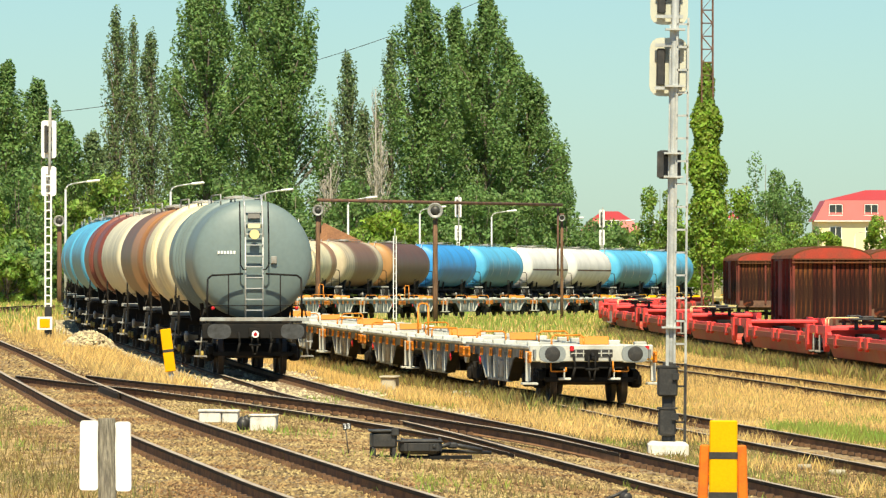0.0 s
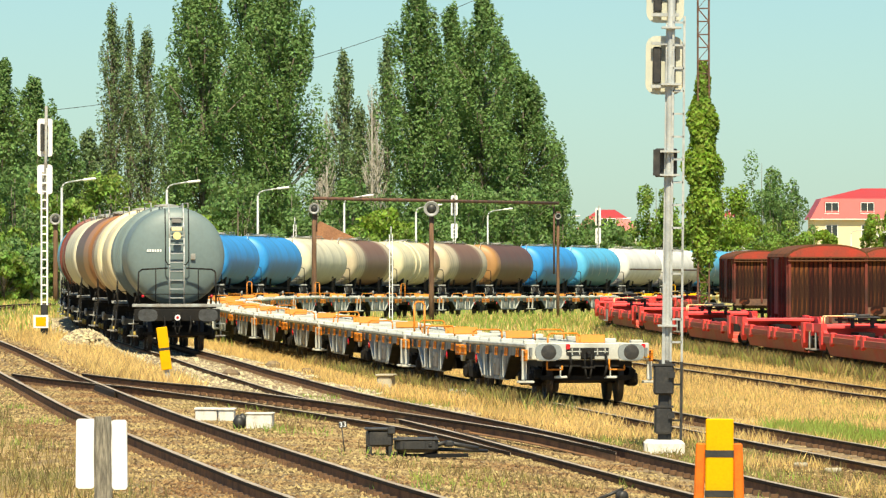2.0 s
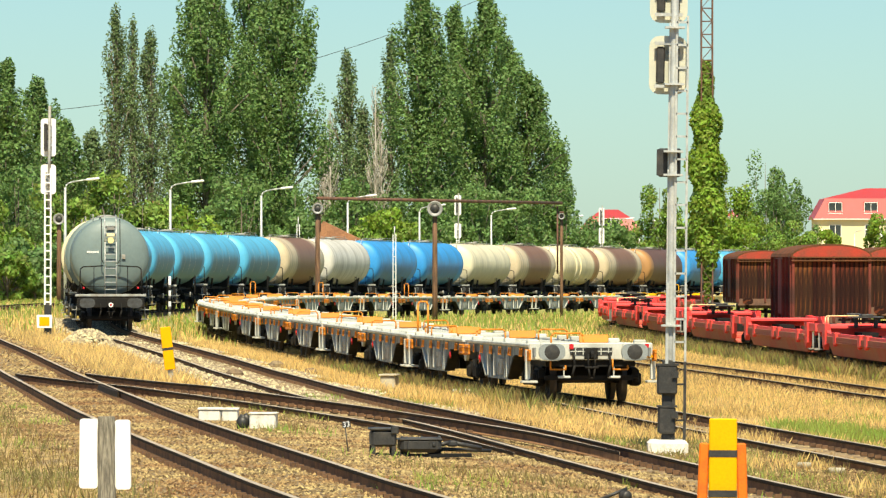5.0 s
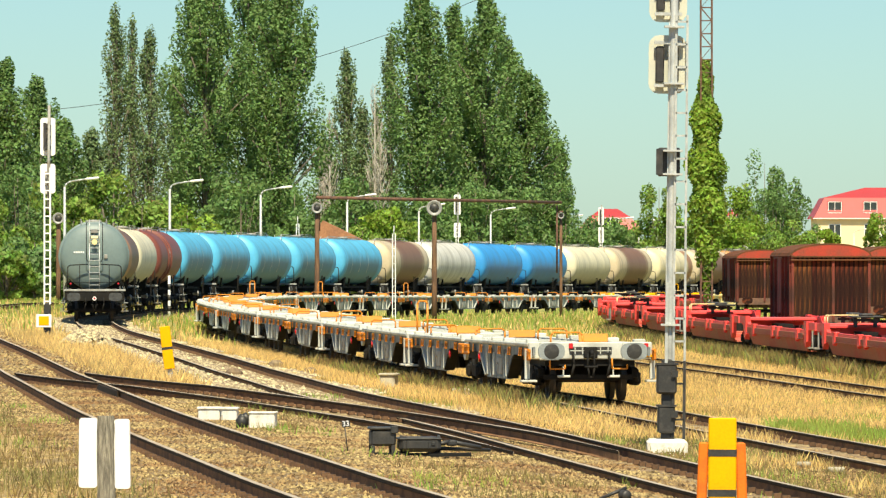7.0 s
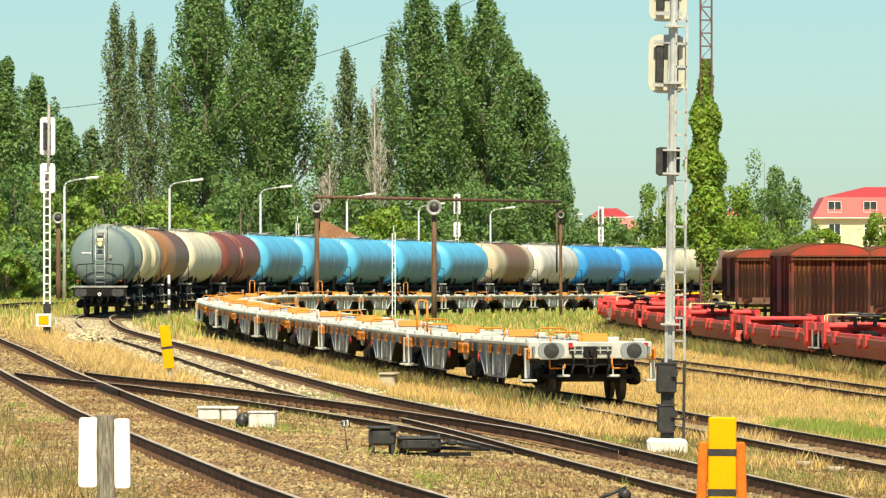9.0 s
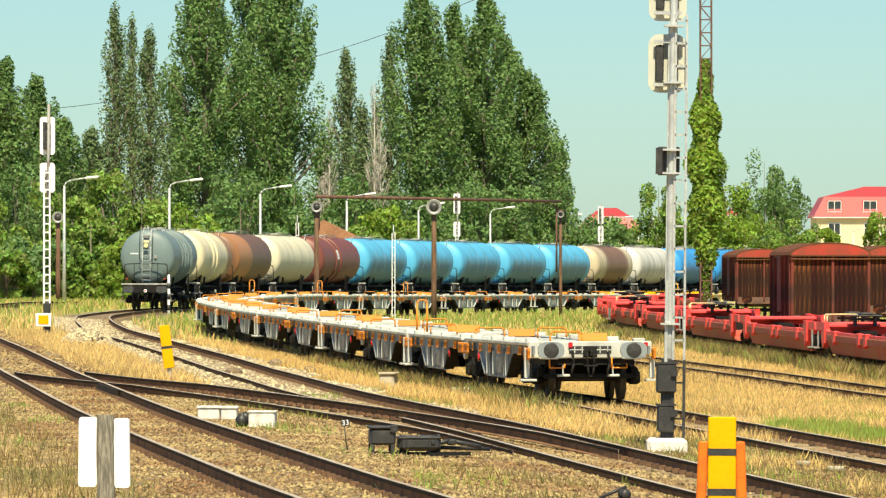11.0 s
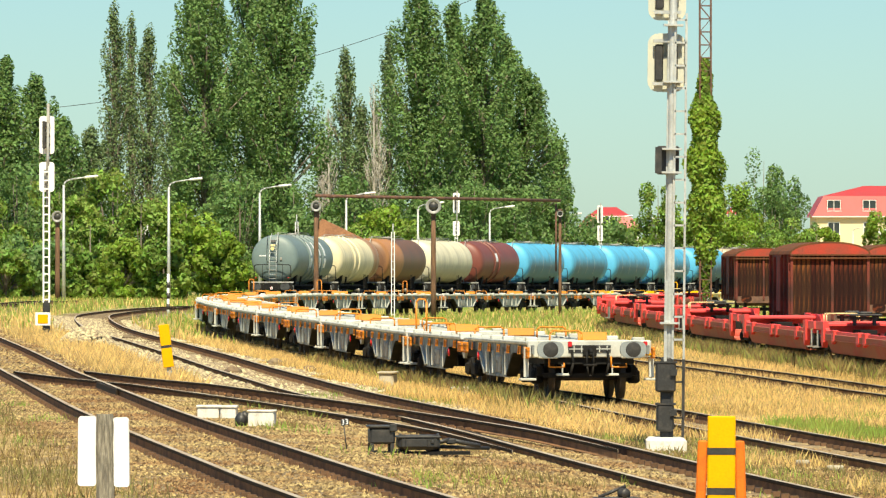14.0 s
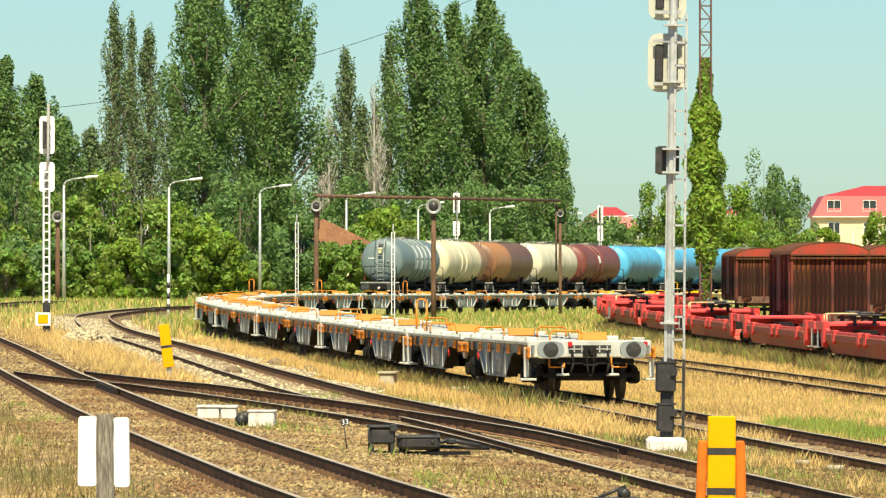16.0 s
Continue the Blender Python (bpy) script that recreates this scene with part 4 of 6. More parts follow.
def pocket_wagon(half_at, label, group):
    """Low pocket wagon: raised red platforms over the bogies, a dusty drop-sided pocket between them."""
    K = POCKET_HALF
    w = tagged(new("pocket_wagon"), label, "pocket wagon", group=group)
    for h, m in enumerate(half_at):
        for sd in (-1, 1):
            flip = m @ pose(sd * 1.26, 0, 0)
            part("side_rail", lambda: Shape().prism([(0.2, 1.22), (0.2, 0.98), (2.2, 0.98), (2.7, 0.72), (K - 2.7, 0.72), (K - 2.2, 0.98), (K - 0.2, 0.98), (K - 0.2, 1.22), (K - 2.0, 1.22), (K - 2.6, 0.97), (2.6, 0.97), (2.0, 1.22)], 0.12, pose(0.06, 0, 0, 0, 0, 90)),
                 M["red_paint"], w, "bright red side rail stepped down at the pocket", at=flip, key="prail")
            part("sill_plate", lambda: Shape().box(0.05, K - 5.5, 0.16, 0, K / 2, 0.80, bevel=0.012).box(0.09, K - 5.5, 0.03, 0, K / 2, 0.70), M["pocket_brown"], w, "dusty brown sill plate", at=m @ pose(sd * 1.345, 0, 0), key="psill")
            part("pocket_panel", lambda: Shape().prism([(2.4, 0.74), (3.0, 0.30), (K - 3.0, 0.30), (K - 2.4, 0.74)], 0.06, pose(0.03, 0, 0, 0, 0, 90)), M["pocket_brown"], w, "dusty brown-red pocket side", at=m @ pose(sd * 1.22, 0, 0, 0, 14 * sd, 0) @ pose(-0.13 * sd, 0, 0), key="ppanel")
            for y in (4.2, K / 2 - 1.0, K / 2 + 0.4, K - 4.6):
                part("bracket", lambda: Shape().box(0.15, 0.5, 0.34, 0, 0, 0.82, bevel=0.03).box(0.17, 0.5, 0.04, 0, 0, 0.985, bevel=0.012).box(0.12, 0.12, 0.34, 0.0, 0.24, 0.76, bevel=0.02), M["red_paint"], w, "faded red lifting bracket", at=m @ pose(sd * 1.33, y, 0), key="pbrk")
            for y in (2.1, K - 2.1):
                part("knee", lambda: Shape().prism([(-0.35, 1.24), (0.35, 1.24), (0.25, 0.62), (-0.05, 0.45), (-0.25, 0.62)], 0.16, pose(0.08, 0, 0, 0, 0, 90)), M["red_paint"], w, "bright red knee plate", at=m @ pose(sd * 1.30, y, 0), key="pknee")
        for y in (0.6, K - 0.6):
            part("platform", lambda: Shape().box(2.4, 1.0, 0.10, 0, 0, 1.12, bevel=0.02).box(2.2, 0.2, 0.2, 0, 0.4, 1.0), M["red_paint"], w, at=m @ pose(0, y, 0), key="pplat")
        for y in (K * 0.35, K * 0.65):
            part("cross_member", lambda: Shape().box(2.3, 0.30, 0.14, 0, 0, 0.46, bevel=0.02), M["red_dirty"], w, at=m @ pose(0, y, 0), key="pcross")
        part("pocket_floor", lambda: Shape().box(2.2, K - 5.6, 0.06, 0, K / 2, 0.33), M["red_dirty"], w, at=m, key="pfloor")
        part("centre_beam", lambda: Shape().box(0.5, 2.4, 0.3, 0, 1.2, 0.82).box(0.5, 2.4, 0.3, 0, K - 1.2, 0.82).box(1.5, K - 6.2, 0.12, 0, K / 2, 0.24), M["underframe"], w, at=m, key="pbeam")
        hitch = part("hitch", lambda: Shape().box(0.12, 0.12, 0.3, -0.3, 0, 0.13, bevel=0.02).box(0.12, 0.12, 0.3, 0.3, 0, 0.13, bevel=0.02).box(0.9, 0.14, 0.08, 0, 0.1, 0.2), M["black"], w, "black trailer hitch", at=m @ pose(0, 1.4 if h == 0 else K - 1.4, 1.12), key="hitch")
        part("hitch_plate", lambda: Shape().box(1.0, 0.8, 0.06, 0, 0, 0.30, bevel=0.02).box(0.4, 0.5, 0.08, 0, -0.1, 0.36, bevel=0.03), M["black"], hitch, key="hitch_plate")
        part("hand_rail", lambda: Shape().pipe([(-0.5, 0, 0), (-0.5, 0, 0.24), (-0.44, 0, 0.28), (0.44, 0, 0.28), (0.5, 0, 0.24), (0.5, 0, 0)], 0.022), M["pale_yellow"], w, "yellow tube hand rail", at=m @ pose(-0.5, 0.3 if h == 0 else K - 0.3, 1.17), key="phand")
        end = m if h == 0 else m @ pose(0, K, 0, 0, 0, 180)
        part("headstock", lambda: Shape().box(2.6, 0.14, 0.36, 0, 0.62, 1.03, bevel=0.02), M["red_paint"], w, at=end, key="phead")
        for sd in (-1, 1):
            part("buffer", buffer_shape, M["buffer"], w, at=end @ pose(sd * 0.875, 0.58, 1.05, 90, 0, 0), key="buffer")
            part("footstep", lambda: Shape().box(0.06, 0.06, 0.5, 0, 0, 0.7).box(0.3, 0.3, 0.04, 0, 0, 0.45), M["grey_steel"], w, at=end @ pose(sd * 1.32, 0.7, 0), key="pstep")
        for y in ((2.1,) if h == 0 else (0.0, K - 2.1)):
            b = part("bogie", bogie_frame, M["underframe"], w, "sooty steel bogie frame", at=m @ pose(0, y, 0), key="bogie")
            for o in (-0.9, 0.9):
                part("wheelset", axle_set, M["wheel"], b, at=pose(0, o, 0.455), key="axle")
    return w


def wagon_row(way, start, count, body, deck, trim, label, group, cap="flat"):
    for k in range(count):
        half = POCKET_HALF if cap == "pocket" else 13.2
        s = start + k * 2 * half
        halves = [way.stand(s, 2.1, half), way.stand(s + half, 0.0, half - 2.1)]
        if cap == "pocket":
            pocket_wagon(halves, label, group)
        else:
            container_wagon(halves, body, deck, trim, label, group, tall=k in (0, 6, 7, 8) or body == "pale_yellow")


wagon_row(way_c, way_c.near(118.6), 11, "flat_grey", "flat_white", "orange", "grey and white articulated container wagon with orange fittings, standing empty", "empty container wagons on the siding")
wagon_row(way_r, way_r.near(171.5) - 2 * POCKET_HALF, 5, "red_paint", "red_dirty", "red_dirty", "faded red articulated pocket wagon, empty and dusty", "red wagons on the far siding", cap="pocket")
wagon_row(way_c, way_c.near(118.6) + 11 * 26.4, 3, "pale_yellow", "pale_yellow", "yellow", "cream-yellow container wagon, standing empty", "yellow wagons in the distance")


# ---------------- old covered vans ----------------
def covered_van(m, label):
    w = tagged(new("covered_van"), label, "covered wagon", group="rusty covered vans")
    w.matrix_basis = m
    W, L, eave = 2.75, 9.6, 3.30

    def arc(inset=0.0, rise=0.46, n=12):
        return [((W / 2 + 0.08 - inset) * math.cos(math.pi * k / n), eave + (rise - inset) * math.sin(math.pi * k / n)) for k in range(n + 1)]
    part("roof", lambda: Shape().prism(arc(), L + 0.12, pose(0, -0.06, 0)), M["rust_roof"], w, "bowed rusty sheet roof", key="van_roof")
    for y, t in ((-0.085, 0), (L + 0.085, 180)):
        part("gable", lambda: Shape().prism([(x, z) for x, z in arc(0.07, 0.46)], 0.05, pose(0, 0, 0.0)), M["gable_red"], w, "red gable under the roof", at=pose(0, y, 0, 0, 0, t), key="van_gable")
        part("gable_rib", lambda: Shape().box(W + 0.1, 0.16, 0.06, 0, 0, eave - 0.14, bevel=0.015).box(W + 0.06, 0.09, 0.05, 0, 0, eave - 0.02), M["rust_roof"], w, "dark ledge board", at=pose(0, y, 0), key="van_rib")
    part("body", lambda: Shape().box(W - 0.08, L - 0.1, eave - 1.15, 0, L / 2, (eave + 1.15) / 2), M["rust_wood"], w, key="van_body")
    plank = lambda: Shape().box(0.165, 0.03, eave - 1.18, 0, 0, (eave + 1.15) / 2, bevel=0.006)
    for k in range(16):
        part("plank", plank, M["rust_wood"], w, at=pose(-W / 2 + 0.13 + k * 0.166, -0.0 + 0.004 * (k % 3), 0), key="plank")
    for k in range(54):
        part("plank", plank, M["rust_wood"], w, at=pose(-W / 2 + 0.02 - 0.004 * (k % 3), 0.2 + k * 0.172, 0, 0, 0, 90), key="plank")
    posts = lambda: Shape().box(0.10, 0.10, eave - 0.95, 0, 0, (eave + 1.0) / 2, bevel=0.01)
    for x in (-W / 2, W * 0.03, W / 2):
        part("post", posts, M["rust_red"], w, at=pose(x * 0.985, -0.045, 0), key="van_post")
    for y in (0.2, 2.3, 3.9, 5.7, 7.3, 9.4):
        part("post", posts, M["rust_red"], w, at=pose(-W / 2 - 0.035, y, 0), key="van_post")
    part("sliding_door", lambda: Shape().box(0.06, 1.7, eave - 1.3, -W / 2 - 0.07, 4.8, (eave + 1.2) / 2, bevel=0.01).box(0.04, 3.6, 0.06, -W / 2 - 0.09, 5.2, eave - 0.05), M["rust_red"], w, key="van_door")
    part("underframe", lambda: Shape().box(W, L, 0.22, 0, L / 2, 1.03).box(W, 0.1, 0.35, 0, 0.0, 1.0).box(1.5, 6, 0.2, 0, L / 2, 0.75), M["rust_iron"], w, key="van_frame")
    for y in (2.0, L - 2.0):
        part("wheelset", axle_set, M["wheel"], w, at=pose(0, y, 0.455), key="axle")
    for s in (-1, 1):
        part("buffer", buffer_shape, M["rust_wood"], w, at=pose(s * 0.875, 0.0, 1.05, 90, 0, 0), key="buffer")
    return w


for x, y, yaw in ((13.7, 200, 0.9), (16.95, 300, 1.5), (19.35, 240, 0.6)):
    covered_van(pose(x, y, float(level(x, y)) - 0.05, 0, 0, yaw), "rusty red-brown covered van with a bowed roof, long out of use")


# ---------------- signals, posts and boxes by the line ----------------
def ladder(height, width=0.34, gap=0.34, bar=0.05):
    sh = Shape()
    for s in (-1, 1):
        sh.box(bar, 0.03, height, s * width / 2, 0, height / 2)
    for k in range(int(height / gap)):
        sh.box(width, 0.03, 0.03, 0, 0, 0.3 + k * gap)
    return sh


def board(w, h, t=0.03, r=0.16):
    """Rounded backing board, upright, its face towards -y."""
    out = []
    for cx, cz, a0 in ((w / 2 - r, h / 2 - r, 0), (-w / 2 + r, h / 2 - r, 90), (-w / 2 + r, -h / 2 + r, 180), (w / 2 - r, -h / 2 + r, 270)):
        out += [(cx + r * math.cos(radians(a0 + 22.5 * k)), cz + r * math.sin(radians(a0 + 22.5 * k))) for k in range(5)]
    return Shape().prism(out, t)


def main_signal():
    """Tall tubular mast near the turnout, seen from behind its lamp heads."""
    x, y = 3.42, 86.7
    z = floor_at(x, y)
    s = tagged(new("railway_signal"), "tall grey tubular signal mast with ladder on whitewashed base", "railway signal")
    s.matrix_basis = pose(x, y, z, 0, 0.75, 0)
    part("base", Shape().box(0.62, 0.62, 0.34, 0, 0, 0.13, bevel=0.05), M["concrete"], s, "whitewashed concrete base")
    part("mast", Shape().lathe([(0.07, 0.3), (0.07, 1.9), (0.063, 2.0), (0.063, 4.6), (0.06, 4.7), (0.06, 7.4), (0.045, 7.45)], pose(0.03, 0, 0), 16), M["galv"], s, "silver-painted tube")
    part("stub", Shape().box(0.17, 0.17, 1.25, -0.01, 0, 0.9, bevel=0.02), M["black"], s, "black lower column")
    part("ladder", ladder(5.3, 0.17, 0.35, bar=0.034), M["galv"], s, "pale steel ladder", at=pose(0.166, -0.09, 1.5, 0, -0.25, 0))
    part("ladder_foot", ladder(1.75, 0.17, 0.55, bar=0.045), M["black"], s, "dark lower ladder", at=pose(0.172, -0.095, -0.25, 0, -0.25, 0))
    part("conduit", Shape().box(0.045, 0.05, 1.5, -0.03, -0.07, 1.95).box(0.022, 0.025, 5.6, -0.04, 0.02, 3.9), M["galv"], s)
    for zz, w, h in ((1.22, 0.31, 0.46), (0.60, 0.27, 0.42)):
        part("relay_box", Shape().box(w, 0.24, h, -0.02, -0.06, zz, bevel=0.03).box(0.10, 0.05, 0.10, 0.10, -0.20, zz + 0.08).box(w + 0.04, 0.26, 0.03, -0.02, -0.06, zz + h / 2), M["black"], s, "black cast junction box")
    for zz, h, w in ((6.05, 0.90, 0.58), (7.05, 0.70, 0.58)):
        head = part("backing_board", board(w, h), M["cream_board"], s, "cream-edged backing board", at=pose(-0.06, 0.16, zz))
        part("lamp_case", Shape().box(0.13, 0.22, h - 0.34, -0.12, -0.02, 0, bevel=0.02).box(0.06, 0.2, h - 0.36, 0.14, -0.02, 0, bevel=0.02), M["black"], head, "black lamp housing")
        for zc in (-h / 2 + 0.12, h / 2 - 0.12):
            part("clamp", Shape().box(0.42, 0.1, 0.05, 0, -0.12, zc), M["galv"], head)
    part("shunting_lamp", Shape().box(0.34, 0.16, 0.44, -0.02, 0.14, 4.55, bevel=0.02).box(0.10, 0.10, 0.40, -0.17, 0.02, 4.55), M["black"], s, "black square lamp box")
    for zz in (6.62, 5.75, 4.72, 4.36, 2.05):
        part("bracket", lambda: Shape().box(0.30, 0.24, 0.03, 0.03, -0.05, 0), M["galv"], s, at=pose(0, 0, zz), key="sig_bracket")


def lattice_signal(x, y, height, heads, label, plate=False, top=None):
    z = floor_at(x, y)
    s = tagged(new("railway_signal"), label, "railway signal")
    s.matrix_basis = pose(x, y, z, 0, 0, 0)
    mast = Shape()
    for a in (-1, 1):
        for b in (-1, 1):
            mast.box(0.045, 0.04, height - 1.4, a * 0.095, b * 0.10, 1.2 + (height - 1.4) / 2)
    n = int((height - 1.4) / 0.28)
    for k in range(n):
        for b in (-1, 1):
            mast.box(0.20, 0.025, 0.045, 0, b * 0.10, 1.3 + k * 0.28)
    part("mast", mast, M["white_board"], s, "white-painted lattice mast")
    part("tube", Shape().rod((0.03, 0.0, height - 1.6), (0.06, 0, top or height + 0.5), 0.05, 8), M["grey_steel"], s)
    part("stub", Shape().box(0.23, 0.22, 1.25, 0, 0, 0.62, bevel=0.03), M["black"], s, "black column foot")
    part("base", Shape().box(0.7, 0.7, 0.24, 0, 0, 0.08, bevel=0.05), M["concrete"], s)
    for zz, h in heads:
        hd = part("backing_board", board(0.50, h, r=0.10), M["white_board"], s, "white backing board", at=pose(0, 0.20, zz))
        if zz == heads[0][0]:
            part("lamp_case", Shape().box(0.10, 0.25, h - 0.34, -0.08, -0.16, 0, bevel=0.02), M["black"], hd, "black lamp housing")
            for k in range(3):
                part("lamp_hood", lambda: Shape().lathe([(0.09, 0), (0.10, 0.02), (0.10, 0.20), (0.08, 0.20)], pose(0, 0, 0, 90, 0, 0), 10), M["black"], hd, "round black lamp hood", at=pose(0.02, -0.02, (k - 1) * h * 0.27), key="lamphood")
        else:
            part("cable_case", Shape().box(0.07, 0.14, h - 0.5, -0.06, -0.10, 0, bevel=0.02), M["grey_steel"], hd, "slim grey cable case")
    if plate:
        part("number_plate", Shape().box(0.50, 0.03, 0.44, -0.10, -0.22, 0.66, bevel=0.015), M["white_board"], s)
        part("yellow_plate", Shape().box(0.34, 0.03, 0.30, -0.10, -0.237, 0.66, bevel=0.01), M["yellow"], s, "yellow square plate")


main_signal()
lattice_signal(-13.05, 186, 5.9, ((6.72, 1.25), (5.34, 0.98)), "white lattice signal mast with backing boards and yellow plate", plate=True, top=7.75)
lattice_signal(1.0, 420, 6.0, ((7.3, 1.5), (5.4, 1.1)), top=8.2, label="far white lattice signal behind the train")
lattice_signal(14.2, 510, 6.2, ((7.6, 1.6), (5.9, 1.4)), top=8.6, label="far white lattice signal behind the train")


def marker_post():
    """Wooden post with a white board on each side."""
    x, y = -3.2, 53.5
    z = floor_at(x, y)
    p = tagged(new("marker_post"), "weathered wooden post carrying two white boards", "marker post")
    p.matrix_basis = pose(x, y, z)
    top = 1.16
    sh = Shape()
    rings = [(0.175, 0.0, 0.0), (0.165, 0.006, 0.45), (0.158, -0.004, 0.8), (0.165, 0.003, 1.05), (0.15, 0.0, top)]
    for (w0, x0, z0), (w1, x1, z1) in zip(rings, rings[1:]):
        a, b = w0 / 2, w1 / 2
        v = [(x0 + i * a, j * a, z0) for i, j in ((-1, -0.8), (-0.8, -1), (0.8, -1), (1, -0.8), (1, 1), (-1, 1))] + [(x1 + i * b, j * b, z1) for i, j in ((-1, -0.8), (-0.8, -1), (0.8, -1), (1, -0.8), (1, 1), (-1, 1))]
        sh.add(v, [(i, (i + 1) % 6, 6 + (i + 1) % 6, 6 + i) for i in range(6)] + ([(6, 7, 8, 9, 10, 11)] if z1 == top else []))
    part("post", sh, M["wood_post"], p, "cracked grey timber")
    part("board", board(0.175, 0.66, 0.03, 0.03), M["white_board"], p, "white enamel board", at=pose(-0.165, -0.02, top - 0.35, 0, 0.6, 8))
    part("board", board(0.15, 0.66, 0.03, 0.03), M["white_board"], p, "white enamel board", at=pose(0.155, -0.02, top - 0.36, 0, -0.8, -12))


def yellow_marker(x, y, height, width, lean, plates, label):
    z = floor_at(x, y)
    p = tagged(new("yellow_marker"), label, "track marker")
    p.matrix_basis = pose(x, y, z, 0, lean, 0)
    part("panel", Shape().box(width, 0.06, height * 0.72, 0, 0, height * 0.64, bevel=0.012), M["yellow"], p, "yellow enamel panel")
    for zz in ((0.715, 0.39) if plates else (0.63,)):
        part("stripe", Shape().box(width + 0.004, 0.066, 0.075 * width / 0.3, 0, 0, height * zz), M["black"], p, "black band")
    part("post", Shape().box(width * 0.45, 0.05, height * 0.4, 0, 0.06, height * 0.2, bevel=0.01), M["galv"] if not plates else M["orange"], p)
    if plates:
        for s in (-1, 1):
            part("side_plate", Shape().box(0.10, 0.05, height * 0.62, s * (width / 2 + 0.055), 0.05, height * 0.49, ry=-2 * s, bevel=0.015), M["plate_orange"], p, "orange side plate")


marker_post()
yellow_marker(2.735, 55.6, 1.215, 0.275, 0.4, True, "yellow marker with black bands between orange plates")
yellow_marker(-5.97, 124, 1.31, 0.235, -7, False, "leaning yellow marker with one black band")


def point_machine():
    x, y = -0.42, 75.3
    z = float(level(x, y)) - 0.17
    p = tagged(new("point_machine"), "black cast-iron point machine with throw rods", "point machine")
    p.matrix_basis = pose(x, y, z, 0, 0, 6)
    part("cabinet", Shape().box(0.34, 0.36, 0.22, -0.40, 0, 0.25, bevel=0.03).box(0.38, 0.40, 0.035, -0.40, 0, 0.375, bevel=0.012).box(0.10, 0.05, 0.10, -0.26, -0.19, 0.36, bevel=0.01), M["black"], p, "dented black cabinet with a lid")
    for xx, yy in ((-0.54, -0.14), (-0.54, 0.14), (-0.27, -0.14), (-0.27, 0.14)):
        part("leg", lambda: Shape().box(0.055, 0.055, 0.20, bevel=0.008), M["black"], p, at=pose(xx, yy, 0.06), key="pm_leg")
    case = part("case", Shape().box(0.56, 0.42, 0.20, 0.09, 0, 0.16, bevel=0.05).box(0.58, 0.44, 0.03, 0.09, 0, 0.235, bevel=0.012), M["black"], p, "oily black motor case")
    part("hatch", Shape().box(0.30, 0.02, 0.11, 0.05, -0.215, 0.16, bevel=0.008).box(0.05, 0.03, 0.05, 0.26, -0.215, 0.17, bevel=0.01), M["black"], case, "bolted service hatch")
    for xx in (-0.16, 0.34):
        part("flange", lambda: Shape().lathe([(0.02, 0), (0.13, 0), (0.13, 0.03), (0.02, 0.03)], None, 14), M["black"], case, at=pose(xx, 0, 0.15, 0, 90, 0), key="pm_flange")
    part("baseplate", Shape().box(1.35, 0.22, 0.045, 0.10, -0.05, 0.02).box(0.10, 0.7, 0.05, -0.1, 0.2, 0.03).box(0.10, 0.7, 0.05, 0.3, 0.2, 0.03), M["underframe"], p)
    part("throw_rod", Shape().pipe([(0.36, 0.02, 0.16), (0.52, 0.10, 0.19), (0.95, 0.30, 0.10)], 0.03, 8).pipe([(0.36, 0.10, 0.10), (1.1, 0.50, 0.06)], 0.025, 8).box(0.14, 0.12, 0.08, 0.54, 0.12, 0.17, bevel=0.02), M["black"], p)


point_machine()


